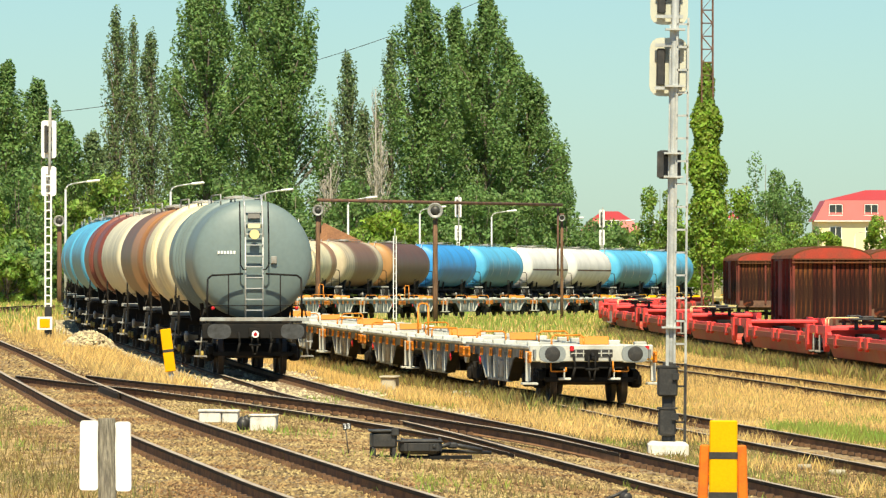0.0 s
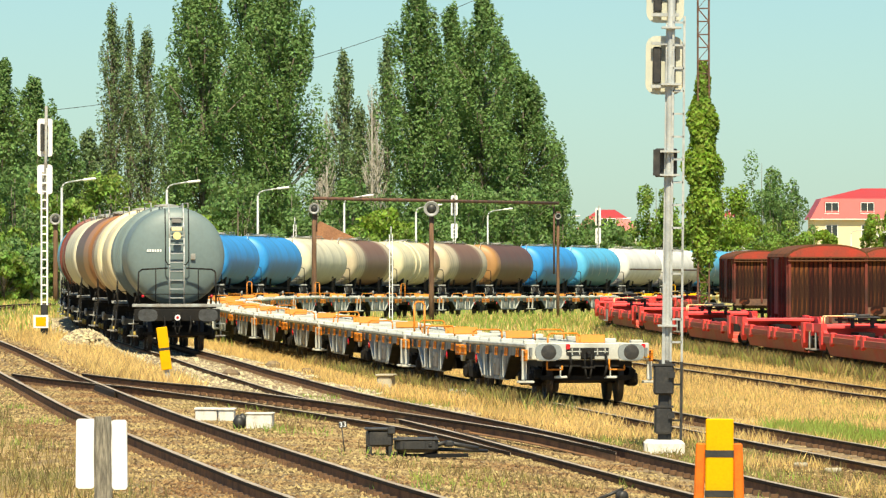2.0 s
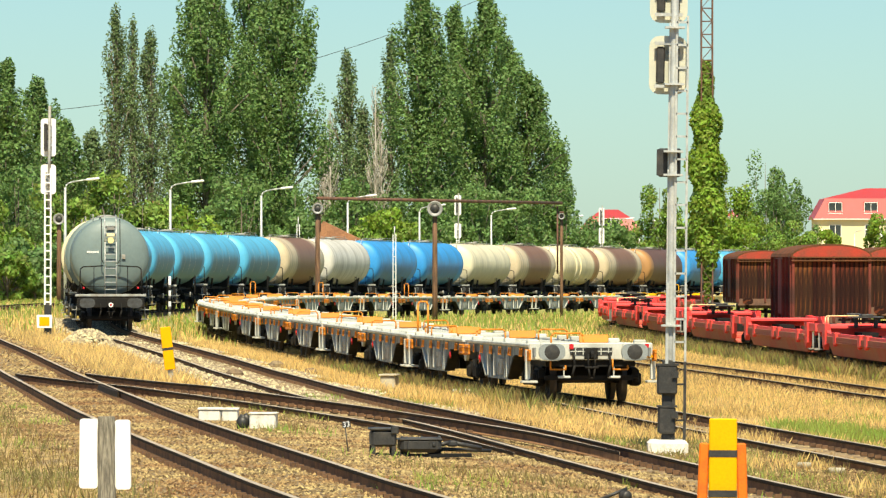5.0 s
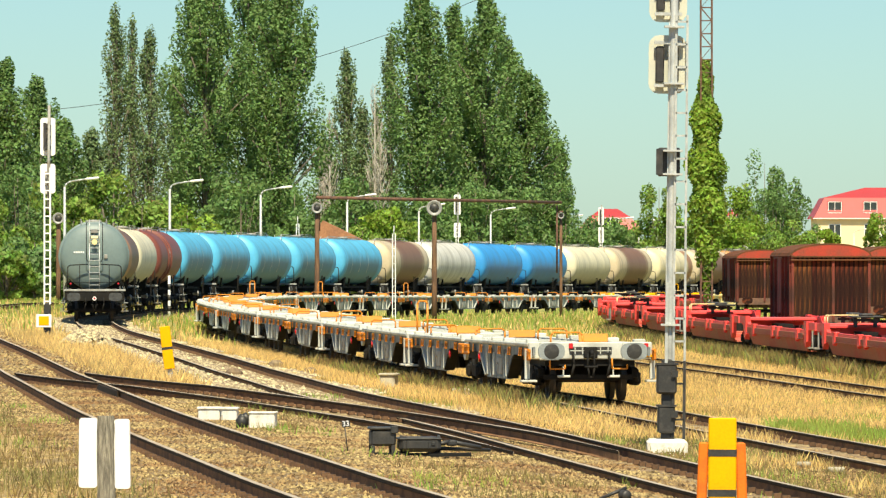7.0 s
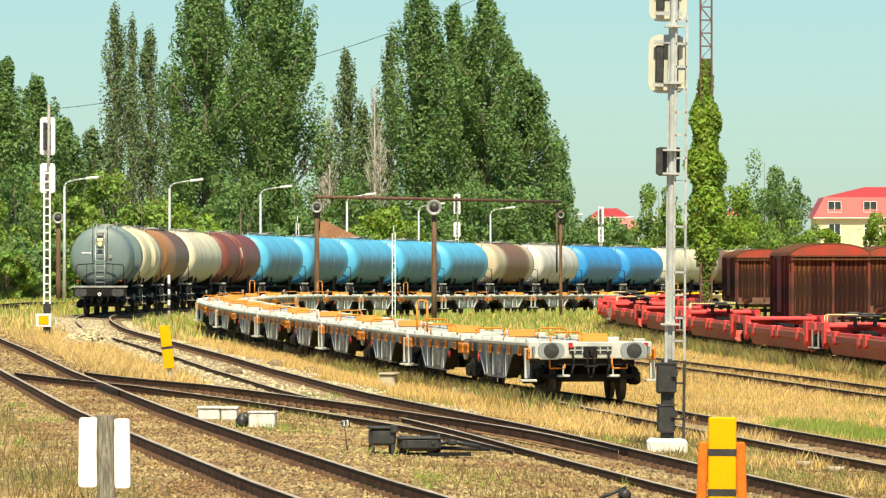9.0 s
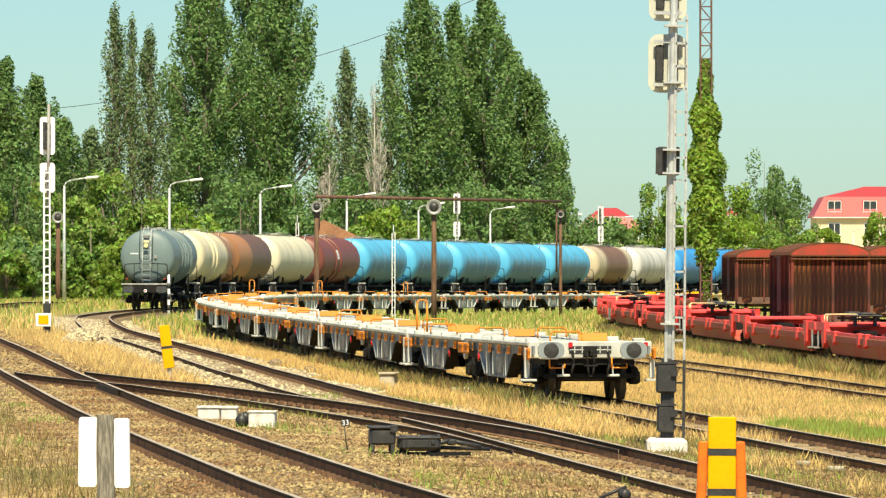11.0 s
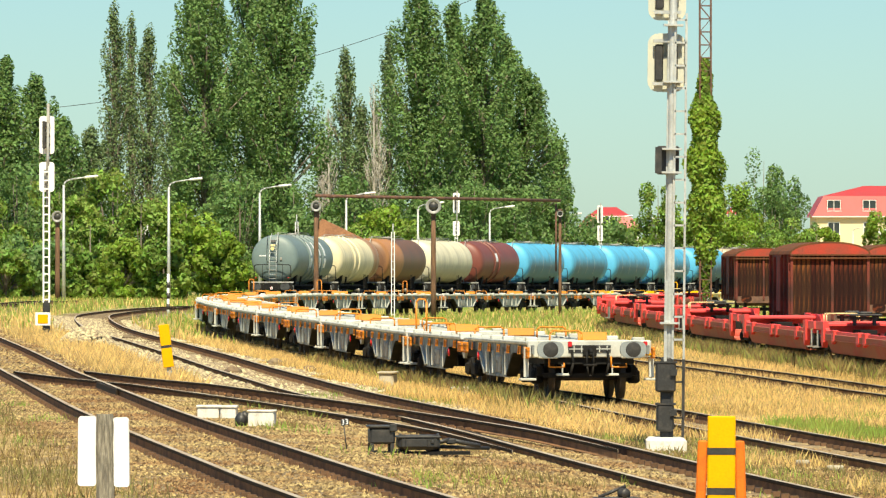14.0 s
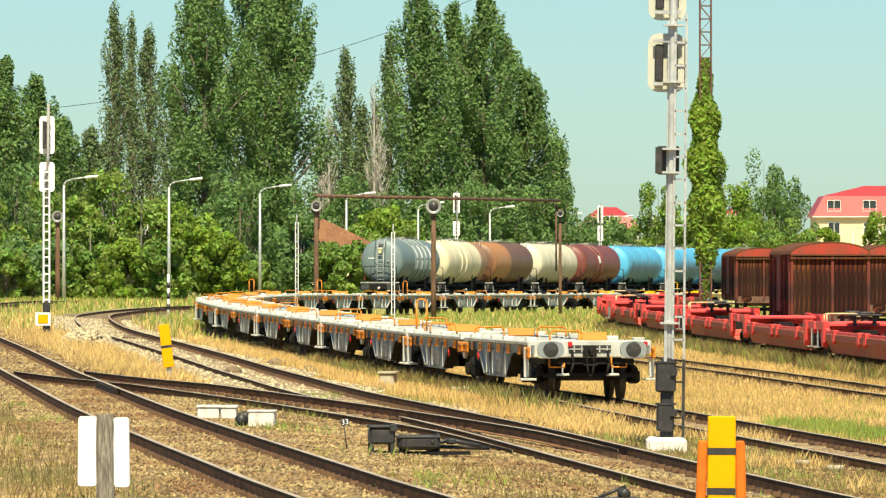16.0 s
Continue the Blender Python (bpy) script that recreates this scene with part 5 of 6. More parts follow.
def trackside_boxes():
    x, y = -2.75, 86
    p = tagged(new("cable_box"), "white sheet-metal cable box beside the track", "cable box")
    p.matrix_basis = pose(x, y, float(level(x, y)) - 0.19, 0, 0, -4)
    part("case", Shape().box(0.40, 0.36, 0.24, 0, 0, 0.13, bevel=0.02).box(0.43, 0.39, 0.03, 0, 0, 0.255, bevel=0.01), M["concrete"], p)
    part("cable_head", Shape().pipe([(-0.2, 0.05, 0.10), (-0.30, 0.0, 0.22), (-0.36, 0.0, 0.05)], 0.06, 8).lathe([(0.09, 0), (0.10, 0.12), (0.05, 0.2)], pose(-0.32, 0, 0.02), 10), M["black"], p)
    for xx, yy, w in ((-3.74, 90.3, 0.35), (-3.41, 90.1, 0.25)):
        t = tagged(new("cable_trough"), "pale concrete cable trough section in the ballast", "cable trough")
        t.matrix_basis = pose(xx, yy, float(level(xx, yy)) - 0.17, 0, 0, -3)
        part("trough", Shape().box(w, 0.3, 0.18, 0, 0, 0.09, bevel=0.015), M["concrete"], t)
        part("lid", Shape().box(w + 0.03, 0.34, 0.04, 0, 0, 0.195, bevel=0.01), M["concrete"], t)
    x, y = -1.3, 134
    t = tagged(new("cable_pit"), "low whitewashed concrete pit among dry grass", "cable pit")
    t.matrix_basis = pose(x, y, floor_at(x, y), 0, 0, -8)
    part("wall", Shape().box(0.36, 0.6, 0.46, 0, 0, 0.19, bevel=0.03), M["old_concrete"], t)
    part("lid", Shape().box(0.42, 0.7, 0.05, 0, 0, 0.445, bevel=0.015), M["old_concrete"], t)
    x, y = 0.42, 130
    t = tagged(new("concrete_slab"), "flat pale concrete slab lying in dry grass", "slab")
    t.matrix_basis = pose(x, y, floor_at(x, y), 0, 0, 12)
    part("block", Shape().box(0.40, 0.7, 0.30, 0, 0, 0.13, bevel=0.05), M["old_concrete"], t)
    # small numbered stake
    x, y = -1.28, 75.4
    st = tagged(new("number_stake"), "thin leaning iron stake with a small number plate", "stake")
    st.matrix_basis = pose(x, y, float(level(x, y)) - 0.19, 0, -7, 0)
    part("rod", Shape().rod((0, 0, -0.02), (0, 0, 0.37), 0.008), M["black"], st)
    part("plate", Shape().box(0.11, 0.012, 0.085, 0.02, -0.01, 0.385, bevel=0.004), M["black"], st)
    txt = bpy.data.curves.new("number", "FONT")
    txt.body, txt.size, txt.extrude, txt.align_x, txt.align_y = "33", 0.10, 0.002, "CENTER", "CENTER"
    txt.materials.append(M["white_board"])
    to = new("number", txt)
    to.parent = st
    to.matrix_basis = pose(0.02, -0.02, 0.385, 90, 0, 0)
    # base of a buried drum and lids in the ballast
    for xx, yy, r in ((5.19, 81.5, 0.10), (5.52, 79.5, 0.12), (5.13, 93.5, 0.10)):
        c = tagged(new("drain"), "small round concrete drain top in the ballast", "drain")
        c.matrix_basis = pose(xx, yy, float(level(xx, yy)) - 0.23)
        part("lid", Shape().lathe([(r * 0.8, -0.03), (r * 0.8, 0.08), (r, 0.08), (r, 0.14), (r * 0.9, 0.15)], None, 16), M["old_concrete"], c)
    for xx, yy, w in ((4.45, 62.5, 0.55), (1.9, 61.8, 0.5)):
        c = tagged(new("switch_lever"), "black switch lever with counterweight", "switch lever")
        c.matrix_basis = pose(xx, yy, float(level(xx, yy)) - 0.20, 0, 0, 10)
        part("bed", Shape().box(w, 0.25, 0.08, 0, 0, 0.04, bevel=0.015), M["black"], c)
        part("weight", Shape().lathe([(0.05, 0), (0.06, 0.02), (0.06, 0.1), (0.05, 0.12)], pose(0.05, 0, 0.12, 90, 0, 20), 14), M["black"], c)
        part("lever", Shape().rod((-0.2, 0, 0.08), (0.1, 0, 0.2), 0.02), M["black"], c)
    for xx, yy in ((-3.55, 150), (-4.7, 158), (0.6, 126.5), (-10.9, 196), (-5.2, 140)):
        c = tagged(new("drain_stone"), "weathered stone lump half hidden in grass", "stone")
        c.matrix_basis = pose(xx, yy, floor_at(xx, yy), 0, 0, xx * 30)
        part("block", Shape().box(0.42, 0.35, 0.30, 0, 0, 0.10, bevel=0.09).box(0.22, 0.2, 0.2, 0.22, 0.06, 0.06, bevel=0.06), M["sleeper"], c)


trackside_boxes()


def horn(parent, z, r, at=0.0):
    h = part("loudspeaker", Shape().lathe([(0.07, 0), (0.09, 0.12), (r * 0.55, 0.30), (r, 0.42), (r, 0.45), (r * 0.86, 0.45), (r * 0.5, 0.32), (0.05, 0.26)], pose(at, 0.10, z, 90, 0, 0), 20), M["horn"], parent, "round grey loudspeaker horn")
    part("mouth", Shape().lathe([(0.01, 0), (r * 0.62, 0), (r * 0.62, 0.01), (0.01, 0.01)], pose(at, -0.25, z, 90, 0, 0), 16), M["black"], h)


def pole(x, y, height, r, label, mat="timber_pole", horn_r=0.0, rx=0.0):
    z = floor_at(x, y)
    p = tagged(new("pole"), label, "pole")
    p.matrix_basis = pose(x, y, z, 0, rx, 0)
    part("shaft", Shape().lathe([(r, 0), (r, height * 0.3), (r * 0.93, height * 0.6), (r * 0.85, height)], None, 10), M[mat], p)
    if horn_r:
        part("cap", Shape().box(r * 3, r * 3, 0.12, 0, 0, height + 0.06, bevel=0.03), M["rust_iron"], p)
        horn(p, height - 0.18, horn_r)
    return p


# gantry of rusty tubes over the siding
gy, gz = 330.0, floor_at(-6.8, 330)
g = tagged(new("gantry"), "rusty tube gantry between two poles", "gantry")
g.matrix_basis = pose(0, 0, 0)
PX0, PX1, GY1 = -7.4, 7.3, 352.0
part("beam", Shape().rod((PX0, gy, 6.45), (PX1, GY1, 6.4), 0.10, 10), M["rust_iron"], g, "horizontal rusty tube")
part("brace", Shape().rod((PX1 - 0.25, GY1, 6.2), (PX1 - 0.25, GY1, 2.0), 0.06, 8).rod((PX0 + 0.12, gy, 6.1), (PX0 + 0.12, gy, 4.5), 0.07, 8), M["rust_iron"], g)
pole(PX0, gy, 6.75, 0.15, "dark timber pole with a loudspeaker horn", horn_r=0.32)
pole(PX1, GY1, 6.55, 0.10, "dark timber pole with a lamp horn", horn_r=0.20)
pole(-0.50, 300, 6.35, 0.145, "near-black timber pole with a large loudspeaker horn", horn_r=0.42)
pole(-24.0, 352, 5.6, 0.16, "dark timber pole with a loudspeaker horn", horn_r=0.36)
for x, y, h in ((-2.78, 315, 4.9), (-9.05, 350, 5.3)):
    p = tagged(new("ladder_post"), "slim white lattice post beside the line", "post")
    p.matrix_basis = pose(x, y, floor_at(x, y))
    part("lattice", ladder(h, 0.16, 0.42, bar=0.045), M["white_board"], p)
    part("spike", Shape().rod((0, 0, h - 0.4), (0, 0, h + 0.45), 0.03, 6), M["galv"], p)
band = pole(-13.85, 285, 2.25, 0.075, "short black and white banded post", mat="white_board")
for k in range(3):
    part("stripe", lambda: Shape().lathe([(0.08, 0), (0.08, 0.28)], None, 10), M["black"], band, at=pose(0, 0, 0.45 + k * 0.55), key="band")


def street_lamp(x, y, height, arm=1.4):
    z = floor_at(x, y)
    p = tagged(new("street_lamp"), "slender pale street lamp with a single curved arm", "street lamp", group="row of street lamps")
    p.matrix_basis = pose(x, y, z)
    part("pole", Shape().lathe([(0.13, 0), (0.10, height * 0.4), (0.075, height)], None, 10), M["galv"], p)
    part("arm", Shape().pipe([(0, 0, height), (0.12, 0, height + 0.22), (0.4, 0, height + 0.34), (arm, 0, height + 0.5)], 0.05, 8), M["galv"], p)
    part("lamp_head", Shape().box(0.85, 0.34, 0.16, arm + 0.3, 0, height + 0.52, ry=-6, bevel=0.06), M["white_board"], p, "white lamp head")


for px, s in ((113, 28.8), (299, 28.2), (460, 26.5), (613, 24.5), (740, 22.0), (867, 21.0), (990, 19.0), (1082, 18.2), (1130, 17.6), (1275, 16), (1348, 15), (1430, 14.2), (1510, 14.6)):
    street_lamp((px - 784) / s, 10000 / s, 7.3)


# lattice mast overgrown by creeper
def creeper_mast():
    x, y = 15.1, 325
    z = floor_at(x, y)
    p = tagged(new("lattice_mast"), "slim rusty lattice mast overgrown with creeper", "lattice mast")
    p.matrix_basis = pose(x, y, z)
    H = 21.0
    sh = Shape()
    for a, b in ((-0.32, -0.28), (0.32, -0.28), (-0.32, 0.28), (0.32, 0.28)):
        sh.box(0.085, 0.085, H, a, b, H / 2)
    for k in range(int(H / 0.75)):
        for b in (-0.28, 0.28):
            sh.box(0.62, 0.03, 0.05, 0, b, k * 0.75)
            sh.box(0.035, 0.03, 0.95, 0, b, k * 0.75 + 0.37, ry=40 * (-1) ** k)
    part("lattice", sh, M["rust_iron"], p)
    return p


creeper = creeper_mast()


# ---------------- buildings ----------------
def window_unit(parent, w, h, at, leaves=2):
    fr = Shape().box(w, 0.10, 0.07, 0, 0, h / 2).box(w, 0.10, 0.07, 0, 0, -h / 2).box(0.07, 0.10, h, -w / 2, 0, 0).box(0.07, 0.10, h, w / 2, 0, 0)
    for k in range(1, leaves):
        fr.box(0.06, 0.08, h, -w / 2 + w * k / leaves, 0, 0)
    wd = part("window", fr, M["white_board"], parent, "white-framed window", at=at)
    for k in range(leaves):
        part("pane", Shape().box(w / leaves - 0.08, 0.02, h - 0.08, -w / 2 + w * (k + 0.5) / leaves, 0.02, 0), M["pane"], wd)
    part("sill", Shape().box(w + 0.2, 0.2, 0.06, 0, -0.06, -h / 2 - 0.06), M["white_board"], wd)


def apartment_house(x, y, w, d, eave, ridge, label, wall="wall_cream", cols=3):
    z = floor_at(x, y)
    b = tagged(new("house"), label, "house")
    b.matrix_basis = pose(x, y, z)
    part("wall", Shape().box(w, d, eave, 0, d / 2, eave / 2), M[wall], b)
    part("roof", Shape().add([(-w / 2 - 0.5, -0.5, eave), (w / 2 + 0.5, -0.5, eave), (w / 2 + 0.5, d + 0.5, eave), (-w / 2 - 0.5, d + 0.5, eave),
                              (-w / 2 + 1.0, 0.45, eave + (ridge - eave) * 0.66), (w / 2 - 1.0, 0.45, eave + (ridge - eave) * 0.66), (w / 2 - 1.0, d - 0.45, eave + (ridge - eave) * 0.66), (-w / 2 + 1.0, d - 0.45, eave + (ridge - eave) * 0.66),
                              (-w / 2 + min(7, w * 0.36), d / 2, ridge), (w / 2 - min(7, w * 0.36), d / 2, ridge)],
                             [(0, 1, 5, 4), (1, 2, 6, 5), (2, 3, 7, 6), (3, 0, 4, 7), (4, 5, 9, 8), (5, 6, 9), (6, 7, 8, 9), (7, 4, 8), (3, 2, 1, 0)]), M["roof_red"], b, "red mansard roof")
    part("gutter", Shape().box(w + 1.1, 0.14, 0.14, 0, -0.52, eave), M["wall_white"], b)
    step = w / cols
    for k in range(cols):
        xx = -w / 2 + step * (k + 0.5)
        window_unit(b, 1.7, 1.35, pose(xx, -0.12, eave + (ridge - eave) * 0.36, 0, 0, 0), 2)
        part("dormer", Shape().box(1.9, 0.5, 1.5, xx, 0.17, eave + (ridge - eave) * 0.36), M["roof_red"], b, "red dormer cheek")
        for row in range(2):
            window_unit(b, 1.5, 1.5, pose(xx, -0.03, eave - 1.5 - row * 2.9), 2)
        part("balcony", Shape().box(2.2, 1.0, 0.15, xx + step * 0.45, -0.5, eave - 2.5).box(2.2, 0.06, 0.9, xx + step * 0.45, -1.0, eave - 2.0), M["wall_white"], b, "small balcony") if k == 1 else None


apartment_house(57.8, 735, 18.5, 12, 9.5, 13.6, "cream apartment house with a red mansard roof", cols=4)
apartment_house(17.4, 590, 6.2, 8, 6.6, 9.2, "low house with a bright red roof among trees", cols=1)
apartment_house(47, 900, 4.0, 8, 11.2, 12.6, "distant pale house above the trees", wall="wall_white", cols=1)
shed = tagged(new("barn"), "old barn with a terracotta tiled roof behind trees", "barn")
sx, sy = -6.6, 402.0
shed.matrix_basis = pose(sx, sy, floor_at(sx, sy))
part("wall", Shape().box(7.5, 9, 3.0, 0, 4.5, 1.5), M["wall_cream"], shed)
part("roof", Shape().add([(-4.2, -0.4, 2.9), (4.2, -0.4, 2.9), (4.2, 9.4, 2.9), (-4.2, 9.4, 2.9), (-2.0, -0.4, 5.9), (-2.0, 9.4, 5.9)],
                         [(0, 1, 4), (1, 2, 5, 4), (2, 3, 5), (3, 0, 4, 5), (3, 2, 1, 0)]), M["roof_tile"], shed, "terracotta tiled roof")
hut = tagged(new("cottage"), "white cottage gable almost hidden by shrubs", "cottage")
hut.matrix_basis = pose(-20.6, 400, floor_at(-20.6, 400))
part("wall", Shape().prism([(-0.9, 0), (0.9, 0), (0.9, 6.3), (-0.1, 7.1), (-0.9, 6.4)], 5), M["wall_white"], hut)
part("roof", Shape().box(1.4, 5.4, 0.10, 0.5, 2.4, 6.85, ry=38), M["roof_tile"], hut)


# overhead wires in the distance
def wire(a, b, sag, label):
    w = tagged(new("overhead_wire"), label, "wire")
    pts = []
    for k in range(15):
        f = k / 14
        p = Vector(a).lerp(Vector(b), f)
        p.z -= sag * 4 * f * (1 - f)
        pts.append(p)
    part("strand", Shape().pipe(pts, 0.035, 5), M["cable"], w)


wire((-45, 640, 20.0), (4.9, 640, 33.0), 2.1, "thin black wire sagging across the sky")


# ---------------- trees ----------------
def leaves(centres, size, normals=None, seed=1, flat=0.6):
    """Small bent leaf clumps: two triangles each, turned at random."""
    g = np.random.default_rng(seed)
    n = len(centres)
    u = g.normal(size=(n, 3))
    u /= np.linalg.norm(u, axis=1)[:, None]
    w = g.normal(size=(n, 3))
    if normals is not None:
        w = w * flat + normals
    v = np.cross(u, w)
    v /= np.linalg.norm(v, axis=1)[:, None] + 1e-9
    u = np.cross(v, w)
    u /= np.linalg.norm(u, axis=1)[:, None] + 1e-9
    s = (size * g.uniform(0.55, 1.3, n))[:, None]
    bend = g.normal(size=(n, 3)) * 0.25
    a, b, c, d = centres - u * s, centres + v * s * 0.62 + bend * s, centres + u * s, centres - v * s * 0.62 + bend * s
    vv = np.stack([a, b, c, d], 1).reshape(-1, 3)
    i = np.arange(n) * 4
    return vv, np.c_[i, i + 1, i + 2, i + 3]


def lobe_points(g, n, centre, radii, lean=(0, 0, 0)):
    d = g.normal(size=(n, 3))
    d /= np.linalg.norm(d, axis=1)[:, None]
    r = g.uniform(0.35, 1.0, n) ** 0.45
    p = d * r[:, None] * radii
    p[:, :2] += p[:, 2:3] * np.array(lean[:2])
    return p + centre, d


def tree(name, x, y, height, width, kind, mat, seed, label, leaf=0.3, count=5200, trunk=0.25, bare=0.06):
    """kind: 'poplar' a column of upswept limbs, 'round' a broad uneven crown, 'shrub' down to the ground."""
    g = np.random.default_rng(seed)
    z0 = floor_at(x, y)
    t = tagged(new(name), label, "tree" if kind != "shrub" else "shrub")
    t.matrix_basis = pose(x, y, z0)
    limbs = Shape()
    limbs.lathe([(trunk, 0), (trunk * 0.8, height * 0.15), (trunk * 0.55, height * 0.5), (trunk * 0.15, height * 0.95)], None, 8)
    pts, nor = [], []
    if kind == "poplar":
        lobes = 150
        for k in range(lobes):
            f = bare + (1 - bare) * (k + g.uniform(0, 1)) / lobes
            env = width / 2 * min(1.0, (f / 0.14) ** 0.5) * max(0.14, 1 - max(0, (f - 0.45) / 0.55) ** 3.3)
            a = g.uniform(0, 2 * math.pi)
            rr = env * g.uniform(0.12, 0.88)
            c = np.array([rr * math.cos(a), rr * math.sin(a), f * height * 0.93])
            rad = np.array([max(env * 0.21, 0.42), max(env * 0.21, 0.42), height * 0.05 + env * 0.2])
            p, d = lobe_points(g, count // lobes, c, rad, (0.16 * math.cos(a), 0.16 * math.sin(a)))
            pts.append(p), nor.append(d + np.array([0, 0, 0.35]))
            limbs.rod((0, 0, max(c[2] - height * 0.12, 0.5)), tuple(c), trunk * 0.16, 4)
    else:
        lobes = 30
        for k in range(lobes):
            f = g.uniform(0.12 if kind == "shrub" else 0.3, 0.92)
            env = width / 2 * math.sqrt(max(0.05, 1 - ((f - 0.45) / 0.56) ** 2))
            a = g.uniform(0, 2 * math.pi)
            rr = env * math.sqrt(g.uniform(0.05, 0.9))
            c = np.array([rr * math.cos(a), rr * math.sin(a), f * height])
            q = g.uniform(0.55, 1.15)
            rad = np.array([width * 0.17, width * 0.17, height * 0.13]) * q
            p, d = lobe_points(g, count // lobes, c, rad)
            pts.append(p), nor.append(d)
            limbs.rod((0, 0, height * 0.18), tuple(c), trunk * 0.2, 4)
    part("trunk", limbs, M["bark"], t, "grey trunk and limbs")
    p, d = np.vstack(pts), np.vstack(nor)
    p[:, 2] = np.maximum(p[:, 2], 0.05)
    v, q = leaves(p, leaf, d, seed)
    c = raw("crown", v, q, mat, quads=True)
    c.parent = t
    return t


def px_tree(name, px, top, width_px, y, kind, mat, seed, label, **kw):
    s = 10000 / y
    x = (px - 784) / s
    h = 2.55 - floor_at(x, y) + (465 - top) / s
    tree(name, x, y, h, width_px / s, kind, M[mat], seed, label, **kw)


POP = "tall dense poplar in full dark green leaf"
for k, (px, top, w, y, cnt, m) in enumerate((
        (362, -95, 180, 470, 9500, "poplar"), (502, -95, 180, 475, 9500, "poplar"), (745, -60, 165, 490, 9000, "poplar"), (855, -40, 150, 495, 8500, "poplar"),
        (930, 105, 150, 500, 6500, "poplar"), (203, -12, 72, 560, 3000, "poplar_far"), (264, 30, 90, 560, 3600, "poplar_far"), (232, 5, 40, 575, 1500, "poplar_far"),
        (612, 68, 70, 560, 3000, "poplar_far"), (640, 170, 70, 545, 2500, "poplar_far"), (690, 35, 60, 540, 2600, "poplar_far"), (312, 100, 80, 540, 3200, "poplar_far"),
        (440, -120, 200, 482, 9000, "poplar"), (800, -15, 130, 500, 6500, "poplar"), (895, 45, 110, 505, 5000, "poplar"),
        (985, 235, 75, 520, 3000, "poplar"), (64, 118, 138, 450, 4600, "poplar"), (8, 85, 140, 440, 5000, "poplar"), (160, 215, 110, 470, 3600, "poplar_far"),
        (-50, 100, 120, 450, 4000, "poplar"), (112, 195, 105, 455, 3600, "poplar"), (575, 230, 70, 550, 2200, "poplar_far"), (665, 160, 40, 570, 900, "poplar_far"))):
    px_tree("poplar", px, top, w, y, "poplar", m, 40 + k, POP if m == "poplar" else "slim poplar with thin dusty foliage", leaf=0.158 if m == "poplar" else 0.15, count=int(cnt * 3.5), trunk=0.34, bare=0.05)
for k, (px, top, w, y, kind, m) in enumerate((
        (30, 290, 150, 400, "shrub", "poplar"), (-20, 330, 130, 395, "shrub", "bush"), (105, 330, 120, 385, "shrub", "bush"), (200, 300, 130, 390, "shrub", "bush"),
        (160, 390, 110, 370, "shrub", "bush"), (250, 350, 130, 372, "shrub", "bush"), (330, 360, 120, 372, "shrub", "bright_leaf"), (390, 400, 80, 370, "shrub", "bright_leaf"),
        (215, 420, 100, 362, "shrub", "bright_leaf"), (290, 420, 90, 362, "shrub", "bush"), (60, 420, 110, 368, "shrub", "poplar"), (10, 440, 90, 360, "shrub", "bush"),
        (425, 300, 150, 430, "shrub", "poplar"), (520, 330, 130, 430, "shrub", "poplar"), (440, 465, 90, 385, "shrub", "bush"), (545, 400, 100, 420, "shrub", "poplar"),
        (620, 310, 110, 470, "shrub", "poplar"), (690, 360, 110, 465, "shrub", "bright_leaf"), (640, 400, 80, 455, "shrub", "bush"), (760, 330, 120, 480, "shrub", "poplar"),
        (840, 320, 130, 485, "shrub", "poplar"), (920, 330, 130, 490, "shrub", "poplar"), (1000, 340, 90, 500, "shrub", "poplar"), (730, 400, 90, 460, "shrub", "bush"),
        (960, 400, 110, 505, "shrub", "bush"), (1050, 384, 100, 530, "shrub", "poplar"), (1110, 378, 110, 545, "shrub", "bush"), (1078, 382, 90, 540, "shrub", "poplar"), (1165, 318, 75, 545, "round", "bush"),
        (1195, 380, 90, 560, "shrub", "bush"), (1290, 330, 110, 560, "round", "bright_leaf"), (1300, 380, 120, 550, "shrub", "bright_leaf"), (1230, 380, 100, 560, "shrub", "bush"),
        (1352, 272, 74, 620, "shrub", "poplar"), (1398, 312, 84, 615, "shrub", "poplar"), (1372, 330, 100, 612, "shrub", "poplar"), (1380, 385, 120, 600, "shrub", "bush"), (1445, 400, 80, 600, "shrub", "bright_leaf"),
        (1560, 370, 70, 560, "shrub", "bright_leaf"), (1480, 430, 90, 560, "shrub", "bush"), (1620, 330, 90, 560, "round", "bush"),
        (1150, 430, 90, 540, "shrub", "poplar"), (600, 432, 80, 392, "shrub", "bush"), (560, 425, 80, 394, "shrub", "poplar"), (533, 375, 62, 393, "shrub", "poplar"), (650, 425, 60, 394, "shrub", "bush"))):
    px_tree("shrub" if kind == "shrub" else "broadleaf_tree", px, top, w * 1.15, y, kind, m, 90 + k,
            "dense leafy shrub of mixed greens" if kind == "shrub" else "broad leafy tree with an uneven crown", leaf=0.18, count=4900, trunk=0.12)

